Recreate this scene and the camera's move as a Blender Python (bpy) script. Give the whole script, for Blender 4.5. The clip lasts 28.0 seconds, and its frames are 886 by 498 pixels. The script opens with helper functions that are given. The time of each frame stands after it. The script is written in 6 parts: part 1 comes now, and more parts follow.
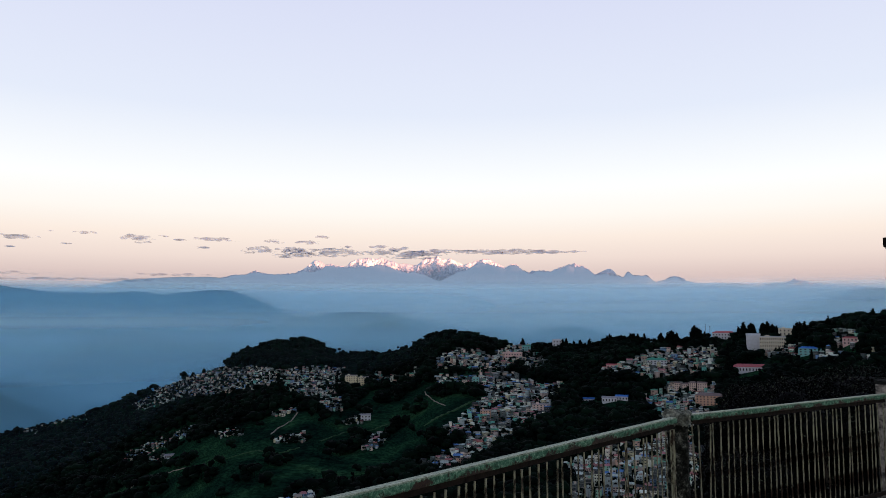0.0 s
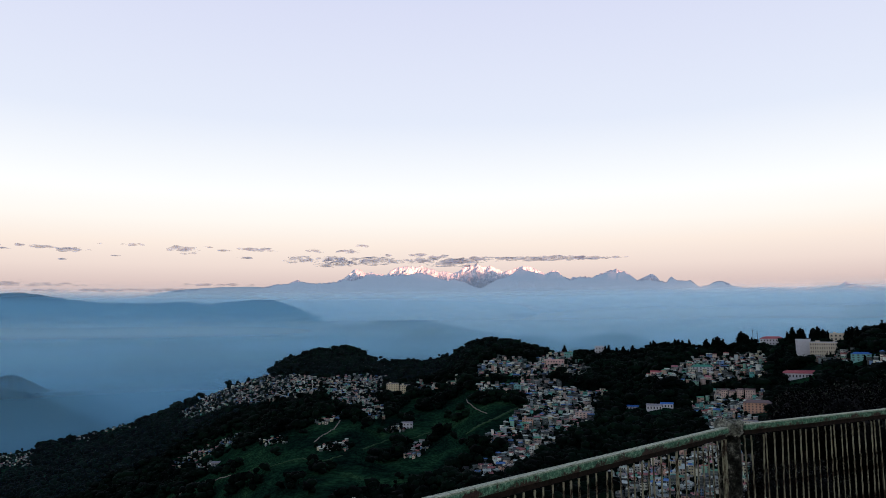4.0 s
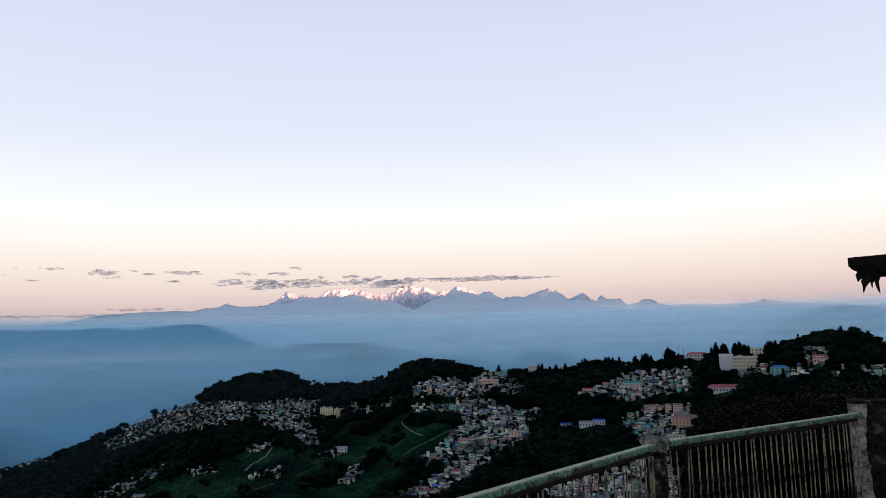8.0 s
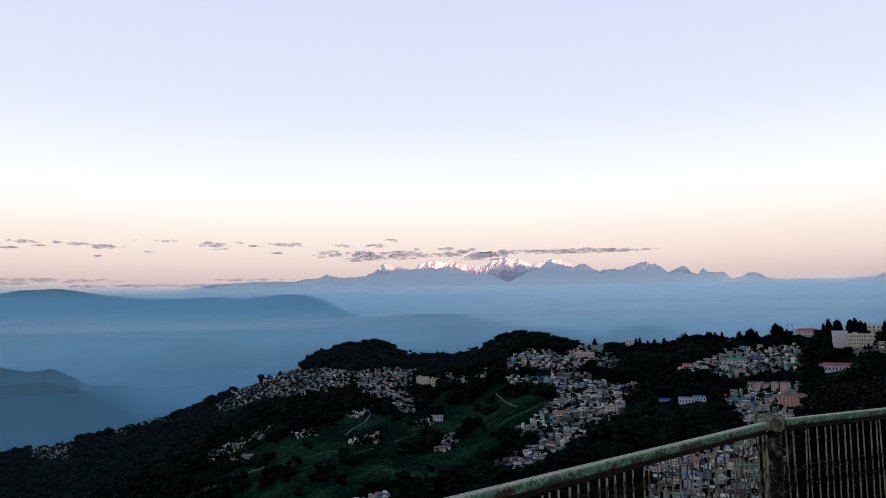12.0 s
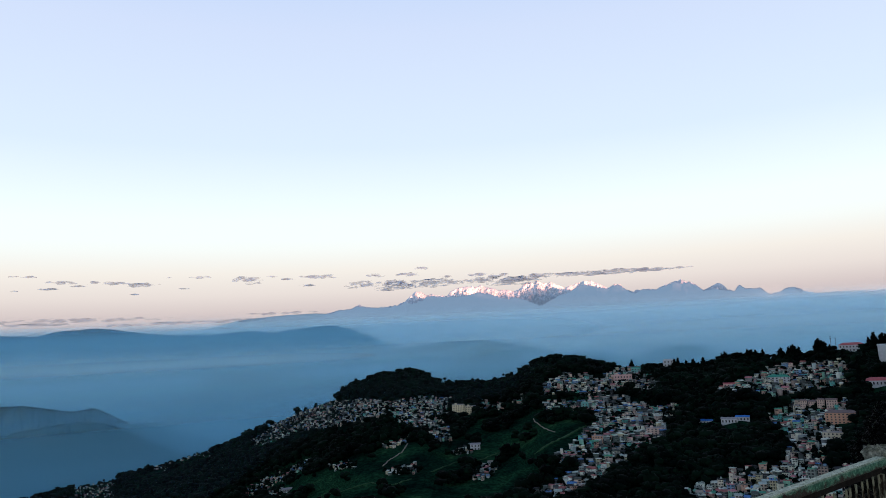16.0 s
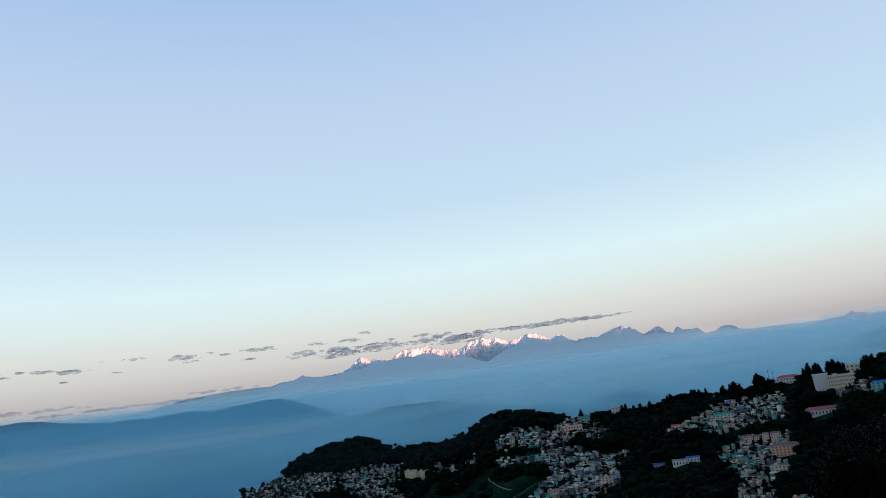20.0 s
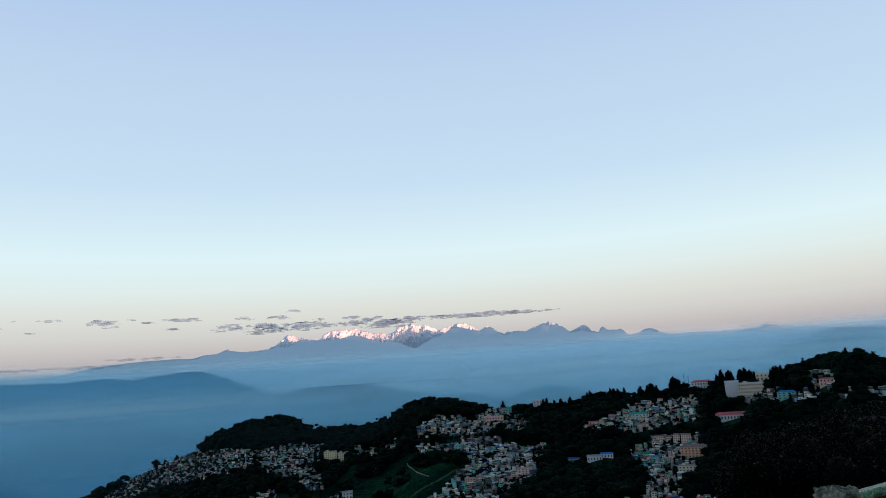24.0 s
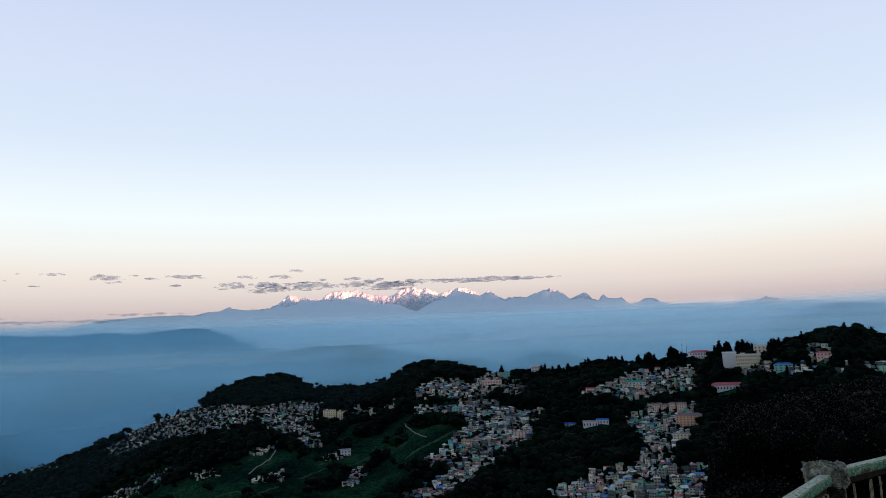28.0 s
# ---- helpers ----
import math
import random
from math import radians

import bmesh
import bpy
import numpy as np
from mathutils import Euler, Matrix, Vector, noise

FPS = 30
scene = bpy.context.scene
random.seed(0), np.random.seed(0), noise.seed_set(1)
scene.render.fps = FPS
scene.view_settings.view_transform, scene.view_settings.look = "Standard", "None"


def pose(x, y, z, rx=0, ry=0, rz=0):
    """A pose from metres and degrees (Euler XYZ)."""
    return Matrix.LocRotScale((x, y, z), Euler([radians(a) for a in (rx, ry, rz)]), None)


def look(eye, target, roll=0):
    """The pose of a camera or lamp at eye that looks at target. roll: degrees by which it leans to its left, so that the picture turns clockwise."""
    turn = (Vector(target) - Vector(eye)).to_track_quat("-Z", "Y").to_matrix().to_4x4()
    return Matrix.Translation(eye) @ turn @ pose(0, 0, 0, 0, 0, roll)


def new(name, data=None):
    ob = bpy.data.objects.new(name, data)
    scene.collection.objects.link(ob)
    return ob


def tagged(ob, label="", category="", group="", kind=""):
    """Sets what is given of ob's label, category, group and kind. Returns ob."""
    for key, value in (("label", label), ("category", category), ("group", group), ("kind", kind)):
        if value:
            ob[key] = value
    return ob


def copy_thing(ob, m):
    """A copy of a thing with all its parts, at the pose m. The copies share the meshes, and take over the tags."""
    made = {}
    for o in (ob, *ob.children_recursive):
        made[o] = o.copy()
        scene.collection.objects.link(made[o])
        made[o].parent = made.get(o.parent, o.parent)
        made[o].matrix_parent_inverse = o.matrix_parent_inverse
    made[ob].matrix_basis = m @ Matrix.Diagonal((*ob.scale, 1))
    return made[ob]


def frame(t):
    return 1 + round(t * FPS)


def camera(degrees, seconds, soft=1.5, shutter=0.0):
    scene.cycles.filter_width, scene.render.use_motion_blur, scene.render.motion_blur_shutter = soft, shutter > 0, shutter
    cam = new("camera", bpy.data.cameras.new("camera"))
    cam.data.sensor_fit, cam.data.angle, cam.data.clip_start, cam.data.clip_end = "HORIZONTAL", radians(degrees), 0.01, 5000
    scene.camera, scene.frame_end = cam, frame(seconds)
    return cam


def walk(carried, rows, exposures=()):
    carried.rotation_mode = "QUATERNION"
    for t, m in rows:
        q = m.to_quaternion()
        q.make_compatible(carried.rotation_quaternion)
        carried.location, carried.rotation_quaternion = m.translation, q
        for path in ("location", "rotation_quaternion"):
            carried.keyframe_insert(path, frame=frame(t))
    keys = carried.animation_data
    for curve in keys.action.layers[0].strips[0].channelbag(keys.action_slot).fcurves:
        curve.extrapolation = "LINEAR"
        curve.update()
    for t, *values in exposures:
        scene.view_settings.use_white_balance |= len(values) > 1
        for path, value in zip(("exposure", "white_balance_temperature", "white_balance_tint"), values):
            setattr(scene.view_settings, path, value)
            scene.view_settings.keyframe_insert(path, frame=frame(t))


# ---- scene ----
ROWS = [
    (0.0, 0.004, 0.000, 1.631, 95.20, -0.00, -0.00),
    (0.5, 0.010, 0.000, 1.627, 95.05, -0.18, -1.14),
    (1.0, 0.015, 0.000, 1.627, 94.93, -0.18, -1.44),
    (1.5, 0.018, 0.000, 1.631, 94.89, -0.24, -1.36),
    (2.0, 0.013, 0.000, 1.639, 95.06, 0.05, -0.89),
    (2.5, 0.002, 0.000, 1.643, 95.42, 0.39, 0.12),
    (3.0, -0.007, 0.000, 1.644, 95.69, 0.54, 1.39),
    (3.5, -0.014, 0.000, 1.644, 95.84, 0.52, 2.44),
    (5.5, -0.040, 0.000, 1.642, 95.63, 0.30, 4.05),
    (6.0, -0.024, 0.000, 1.652, 96.64, 0.06, 2.19),
    (6.5, 0.001, 0.000, 1.657, 97.04, 0.31, -1.23),
    (7.0, 0.021, 0.000, 1.659, 97.03, 0.87, -4.07),
    (7.5, 0.017, 0.000, 1.660, 97.19, 1.28, -3.47),
    (8.0, -0.001, 0.000, 1.657, 97.39, 1.52, -1.95),
    (8.5, -0.018, 0.000, 1.654, 97.10, 1.47, -1.15),
    (9.0, -0.027, 0.000, 1.652, 96.74, 1.17, -0.50),
    (9.5, -0.028, 0.000, 1.650, 96.34, 0.81, 0.01),
    (10.0, -0.027, 0.000, 1.650, 95.95, 0.66, 0.53),
    (10.5, -0.030, 0.000, 1.651, 95.75, 0.61, 0.96),
    (11.0, -0.031, 0.000, 1.651, 95.60, 0.45, 2.04),
    (11.5, -0.030, 0.040, 1.648, 95.55, 0.63, 4.01),
    (12.0, -0.034, 0.080, 1.643, 95.33, 0.76, 5.49),
    (12.5, -0.043, 0.120, 1.635, 94.97, 0.56, 7.58),
    (14.5, -0.059, 0.460, 1.594, 95.90, 0.95, 10.37),
    (15.0, -0.024, 0.710, 1.591, 97.42, 1.36, 8.76),
    (15.5, 0.004, 0.920, 1.584, 98.01, 2.17, 7.82),
    (16.0, -0.007, 1.080, 1.582, 97.52, 2.68, 8.12),
    (16.5, -0.017, 1.230, 1.580, 98.41, 3.66, 7.50),
    (17.0, -0.027, 1.380, 1.578, 101.10, 5.26, 7.58),
    (17.5, -0.038, 1.490, 1.576, 104.02, 8.44, 11.17),
    (18.0, -0.048, 1.600, 1.574, 103.75, 7.49, 15.34),
    (18.5, -0.058, 1.653, 1.572, 102.44, 4.97, 11.47),
    (19.0, -0.069, 1.707, 1.570, 102.32, 4.96, 4.85),
    (19.5, -0.079, 1.760, 1.568, 101.82, 6.09, 2.61),
    (20.0, -0.089, 1.768, 1.566, 101.99, 7.25, 4.09),
    (20.5, -0.100, 1.775, 1.564, 103.00, 6.71, 3.66),
    (21.0, -0.110, 1.782, 1.561, 103.19, 5.74, 1.14),
    (21.5, -0.120, 1.790, 1.559, 102.77, 5.30, -0.97),
    (23.5, -0.162, 1.790, 1.551, 100.76, 4.43, -2.62),
    (24.0, -0.172, 1.790, 1.549, 100.34, 3.75, -1.75),
    (24.5, -0.182, 1.790, 1.547, 100.17, 3.37, -1.33),
    (25.0, -0.193, 1.790, 1.545, 100.05, 3.11, -1.01),
    (25.5, -0.203, 1.790, 1.543, 99.75, 3.08, 0.46),
    (26.0, -0.178, 1.790, 1.543, 99.54, 3.32, 1.02),
    (26.5, -0.167, 1.790, 1.544, 98.46, 3.26, 0.11),
    (27.0, -0.164, 1.790, 1.548, 97.78, 3.08, -0.25),
    (27.5, -0.160, 1.790, 1.554, 97.53, 2.90, -0.51),
    (28.0, -0.155, 1.790, 1.563, 97.49, 2.18, -1.77),
]

EXPOSURE = [(0.0, -0.02, 6450, 10), (12.5, -0.02, 6400, 11), (15.0, 0.0, 6000, 4), (16.3, 0.0, 5950, 2), (17.0, -0.2, 5750, -2), (18.5, -0.36, 5600, -6),
            (20.0, -0.26, 5600, -6), (21.5, -0.3, 5600, -6), (24.0, -0.25, 5650, -5), (25.5, -0.25, 5700, -4), (26.5, -0.2, 5750, -1), (27.2, -0.12, 6000, 3), (28.0, -0.08, 6100, 5)]
cam = camera(63.0, 28.0, 0.8)
walk(cam, [(t, pose(x, y, z, rx, ry, rz)) for t, x, y, z, rx, ry, rz in ROWS], EXPOSURE)

EYE = 1.65            # height of the eye above the terrace
VALLEY = -450.0       # level of the valley floor

# ---- sky and sun ----
SUN_AZ, SUN_EL = 142.0, -2.6   # the sun is still under the local horizon and reaches only the high snow
sun_way = Vector((math.sin(radians(SUN_AZ)) * math.cos(radians(SUN_EL)),
                  math.cos(radians(SUN_AZ)) * math.cos(radians(SUN_EL)), math.sin(radians(SUN_EL))))
sun_data = bpy.data.lights.new("sun", "SUN")
sun_data.energy, sun_data.angle, sun_data.color = 14.0, radians(0.3), (1.0, 0.40, 0.23)
sun = new("sun", sun_data)
sun.matrix_world = look(sun_way * 100, (0, 0, 0))

world = bpy.data.worlds.new("dawn_sky")
scene.world = world
world.use_nodes = True
wn, wl = world.node_tree.nodes, world.node_tree.links
wn.clear()
w_out, w_bg = wn.new("ShaderNodeOutputWorld"), wn.new("ShaderNodeBackground")
w_sky, w_co, w_sep = wn.new("ShaderNodeTexSky"), wn.new("ShaderNodeTexCoord"), wn.new("ShaderNodeSeparateXYZ")
w_ramp, w_mix, w_mul = wn.new("ShaderNodeValToRGB"), wn.new("ShaderNodeMix"), wn.new("ShaderNodeMix")
w_sky.sky_type, w_sky.sun_disc = "NISHITA", False
w_sky.sun_elevation, w_sky.sun_rotation = radians(SUN_EL), radians(SUN_AZ)
SKY = [(0.0, (0.62, 0.52, 0.54)), (0.05, (0.75, 0.59, 0.56)), (0.077, (0.94, 0.78, 0.705)), (0.106, (1.05, 0.91, 0.805)),
       (0.136, (1.08, 1.03, 0.96)), (0.175, (1.07, 1.09, 1.08)), (0.27, (0.84, 0.90, 1.03)), (0.41, (0.75, 0.79, 0.98)),
       (0.52, (0.60, 0.69, 0.95)), (0.64, (0.24, 0.31, 0.53)), (0.80, (0.08, 0.12, 0.24)), (1.0, (0.04, 0.06, 0.13))]
while len(w_ramp.color_ramp.elements) < len(SKY):
    w_ramp.color_ramp.elements.new(0.5)
for el, (p, c) in zip(w_ramp.color_ramp.elements, SKY):
    el.position, el.color = p, (*c, 1)
w_mix.data_type = w_mul.data_type = "RGBA"
w_mul.blend_type = "MULTIPLY"
w_mul.inputs["Factor"].default_value = 1.0
w_mul.inputs["B"].default_value = (1.5, 1.5, 1.5, 1)
w_mix.inputs["Factor"].default_value = 0.06
wl.new(w_co.outputs["Generated"], w_sep.inputs[0])
wl.new(w_sep.outputs["Z"], w_ramp.inputs[0])
wl.new(w_sky.outputs[0], w_mul.inputs["A"])
wl.new(w_ramp.outputs[0], w_mix.inputs["A"])
wl.new(w_mul.outputs["Result"], w_mix.inputs["B"])
wl.new(w_mix.outputs["Result"], w_bg.inputs[0])
wl.new(w_bg.outputs[0], w_out.inputs[0])


# ---- materials ----
class Mat:
    """A node material with a principled shader and short ways to add textures."""

    def __init__(self, name, rough=0.8, metal=0.0):
        self.m = bpy.data.materials.new(name)
        self.m.use_nodes = True
        self.n, self.l = self.m.node_tree.nodes, self.m.node_tree.links
        self.b = self.n["Principled BSDF"]
        self.b.inputs["Roughness"].default_value = rough
        self.b.inputs["Metallic"].default_value = metal

    def noise(self, scale, detail=4.0, rough=0.6, kind="Object", stretch=(1, 1, 1)):
        co, mp, t = self.n.new("ShaderNodeTexCoord"), self.n.new("ShaderNodeMapping"), self.n.new("ShaderNodeTexNoise")
        mp.inputs["Scale"].default_value = stretch
        t.inputs["Scale"].default_value, t.inputs["Detail"].default_value, t.inputs["Roughness"].default_value = scale, detail, rough
        self.l.new(co.outputs[kind], mp.inputs[0])
        self.l.new(mp.outputs[0], t.inputs["Vector"])
        return t.outputs["Fac"]

    def ramp(self, fac, stops, kind="LINEAR"):
        r = self.n.new("ShaderNodeValToRGB")
        r.color_ramp.interpolation = kind
        while len(r.color_ramp.elements) < len(stops):
            r.color_ramp.elements.new(0.5)
        for e, (p, c) in zip(r.color_ramp.elements, stops):
            e.position, e.color = p, (*c, 1)
        self.l.new(fac, r.inputs[0])
        return r.outputs[0]

    def mix(self, a, b, fac, how="MIX"):
        x = self.n.new("ShaderNodeMix")
        x.data_type, x.blend_type = "RGBA", how
        for s, v in ((x.inputs["A"], a), (x.inputs["B"], b), (x.inputs["Factor"], fac)):
            if isinstance(v, bpy.types.NodeSocket):
                self.l.new(v, s)
            else:
                s.default_value = (*v, 1) if isinstance(v, tuple) else v
        return x.outputs["Result"]

    def random(self):
        return self.n.new("ShaderNodeObjectInfo").outputs["Random"]

    def island(self):
        return self.n.new("ShaderNodeNewGeometry").outputs["Random Per Island"]

    def bump(self, fac, strength, dist):
        b = self.n.new("ShaderNodeBump")
        b.inputs["Strength"].default_value, b.inputs["Distance"].default_value = strength, dist
        self.l.new(fac, b.inputs["Height"])
        self.l.new(b.outputs[0], self.b.inputs["Normal"])
        return self

    def colour(self, c):
        if isinstance(c, tuple):
            self.b.inputs["Base Color"].default_value = (*c, 1)
        else:
            self.l.new(c, self.b.inputs["Base Color"])
        return self


def plain(name, c, rough=0.8, metal=0.0, scale=3.0, vary=0.35):
    k = Mat(name, rough, metal)
    f = k.noise(scale, 6)
    lo, hi = tuple(v * (1 - vary) for v in c), tuple(min(1, v * (1 + vary)) for v in c)
    k.b.inputs["Specular IOR Level"].default_value = 0.5 if rough < 0.4 else 0.12
    return k.colour(k.ramp(f, [(0.3, lo), (0.7, hi)])).bump(f, 0.3, 0.02).m


WALLS = [(0.24, 0.27, 0.28), (0.52, 0.49, 0.42), (0.05, 0.06, 0.06), (0.10, 0.36, 0.34), (0.46, 0.27, 0.22), (0.62, 0.62, 0.58), (0.07, 0.09, 0.08), (0.62, 0.60, 0.55), (0.14, 0.24, 0.42), (0.44, 0.38, 0.26),
         (0.03, 0.035, 0.04), (0.20, 0.38, 0.30), (0.12, 0.13, 0.14), (0.62, 0.54, 0.48), (0.04, 0.05, 0.05), (0.36, 0.40, 0.42), (0.30, 0.22, 0.20), (0.08, 0.10, 0.10), (0.56, 0.42, 0.36), (0.18, 0.20, 0.20)]
ROOFS = [(0.34, 0.38, 0.38), (0.10, 0.12, 0.13), (0.05, 0.05, 0.05), (0.08, 0.28, 0.20), (0.30, 0.10, 0.10), (0.54, 0.56, 0.55), (0.05, 0.06, 0.06), (0.62, 0.62, 0.60), (0.07, 0.18, 0.46), (0.18, 0.20, 0.21),
         (0.62, 0.62, 0.62), (0.03, 0.03, 0.035), (0.30, 0.24, 0.22), (0.40, 0.45, 0.46), (0.08, 0.09, 0.09), (0.42, 0.16, 0.20)]


def palette(name, colours, per_island=False, rough=0.85):
    """Paint that differs from object to object, or from piece to piece of a joined mesh, with stains."""
    k = Mat(name, rough)
    c = k.ramp(k.island() if per_island else k.random(), [(i / len(colours), (min(0.9, c[0] * 1.22), min(0.9, c[1] * 1.34), min(0.9, c[2] * 1.24))) for i, c in enumerate(colours)], "CONSTANT")
    stain = k.noise(0.35, 6, 0.7, stretch=(1, 1, 0.35))
    dirt = k.ramp(stain, [(0.35, (0.45, 0.43, 0.40)), (0.62, (1, 1, 1))])
    return k.colour(k.mix(c, dirt, 0.6, "MULTIPLY")).bump(stain, 0.3, 0.05).m


M = {}
M["wall"] = palette("house_wall_paint", WALLS)
M["roof"] = palette("roof_sheet", ROOFS, rough=0.6)
M["far_wall"] = palette("far_house_paint", WALLS, True)
M["far_roof"] = palette("far_roof_sheet", ROOFS, True)
M["glass"] = plain("dark_window", (0.022, 0.025, 0.028), 0.3, 0, 1.0)
M["slab"] = plain("concrete_slab", (0.32, 0.32, 0.30), 0.9, 0, 0.8)
M["tank"] = plain("black_plastic", (0.02, 0.02, 0.022), 0.5)
for key, c in (("yellow", (0.68, 0.62, 0.42)), ("white", (0.50, 0.52, 0.54)), ("cream", (0.54, 0.50, 0.39)), ("pink", (0.60, 0.47, 0.40)),
               ("brown_roof", (0.20, 0.15, 0.14)), ("orange", (0.54, 0.34, 0.24)), ("teal", (0.18, 0.42, 0.40)), ("red_roof", (0.42, 0.12, 0.13)), ("green_roof", (0.06, 0.28, 0.20)),
               ("blue_roof", (0.05, 0.18, 0.52)), ("grey_roof", (0.28, 0.28, 0.30)), ("rose", (0.60, 0.42, 0.38))):
    M[key] = plain("paint_" + key, c, 0.75, 0, 0.25, 0.12)


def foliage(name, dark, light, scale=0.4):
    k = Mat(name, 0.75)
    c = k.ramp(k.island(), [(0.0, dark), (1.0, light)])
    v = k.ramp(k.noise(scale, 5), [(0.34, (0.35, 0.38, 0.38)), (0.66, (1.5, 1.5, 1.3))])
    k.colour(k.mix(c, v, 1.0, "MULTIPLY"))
    k.b.inputs["Specular IOR Level"].default_value = 0.02
    return k.m


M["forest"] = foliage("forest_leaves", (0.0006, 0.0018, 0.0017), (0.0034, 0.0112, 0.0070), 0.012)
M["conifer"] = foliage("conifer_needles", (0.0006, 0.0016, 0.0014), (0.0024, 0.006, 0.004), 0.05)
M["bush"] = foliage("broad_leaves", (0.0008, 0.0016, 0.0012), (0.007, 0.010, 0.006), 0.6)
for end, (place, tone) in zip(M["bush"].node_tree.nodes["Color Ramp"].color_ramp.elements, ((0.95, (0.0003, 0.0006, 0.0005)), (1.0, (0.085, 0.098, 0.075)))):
    end.position, end.color = place, (*tone, 1)          # painted shade: most leaves near black, a few pale like sky glints
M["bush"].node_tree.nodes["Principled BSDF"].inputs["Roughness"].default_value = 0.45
# near-black leaf cores put the crown's inner shade into the colour
M["shade"] = plain("inner_leaf_shade", (0.0005, 0.0009, 0.0007), 0.9)
M["bark"] = plain("bark", (0.05, 0.04, 0.03), 0.9)

k = Mat("hillside", 0.9)
tea = k.ramp(k.noise(0.012, 10, 0.68), [(0.36, (0.003, 0.0095, 0.009)), (0.47, (0.006, 0.024, 0.016)), (0.57, (0.013, 0.047, 0.025)), (0.68, (0.034, 0.088, 0.040))])
rows_f = k.noise(0.14, 3, 0.5, stretch=(1, 1, 7))
k.colour(k.mix(tea, k.ramp(rows_f, [(0.42, (0.45, 0.5, 0.45)), (0.58, (1.15, 1.15, 1.0))]), 0.9, "MULTIPLY"))
k.b.inputs["Specular IOR Level"].default_value = 0.0
M["hill"] = k.bump(k.noise(0.3, 6), 0.8, 1.5).m
k = Mat("far_hill")
M["far_hill"] = k.colour(k.ramp(k.noise(0.008, 10, 0.7), [(0.36, (0.008, 0.020, 0.020)), (0.52, (0.022, 0.045, 0.040)), (0.68, (0.075, 0.105, 0.080))])).bump(k.noise(0.02, 8), 0.6, 8).m
M["path"] = plain("dirt_road", (0.22, 0.20, 0.16), 0.95, 0, 0.2)

k = Mat("snow_and_rock", 0.7)
rock = k.noise(0.012, 12, 0.75, stretch=(1, 1, 0.5))
snow_c = k.ramp(rock, [(0.30, (0.24, 0.24, 0.28)), (0.40, (0.68, 0.68, 0.72)), (0.47, (0.92, 0.92, 0.94))])
co, sz, hi = k.n.new("ShaderNodeTexCoord"), k.n.new("ShaderNodeSeparateXYZ"), k.n.new("ShaderNodeMath")
hi.operation = "MULTIPLY_ADD"
hi.inputs[1].default_value = 130.0
k.l.new(co.outputs["Object"], sz.inputs[0])
k.l.new(k.noise(0.02, 8, 0.7), hi.inputs[0])
k.l.new(sz.outputs["Z"], hi.inputs[2])
line = k.n.new("ShaderNodeMapRange")          # the snow line lies higher on some flanks than on others
line.inputs["From Min"].default_value, line.inputs["From Max"].default_value = 305.0, 375.0
k.l.new(hi.outputs[0], line.inputs["Value"])
# rock under the snow line carries haze blue in its colour
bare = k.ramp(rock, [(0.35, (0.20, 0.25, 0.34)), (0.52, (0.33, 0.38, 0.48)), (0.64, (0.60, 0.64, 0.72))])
k.colour(k.mix(bare, snow_c, line.outputs[0]))
M["snow"] = k.bump(k.noise(0.03, 10, 0.7), 0.4, 12).m


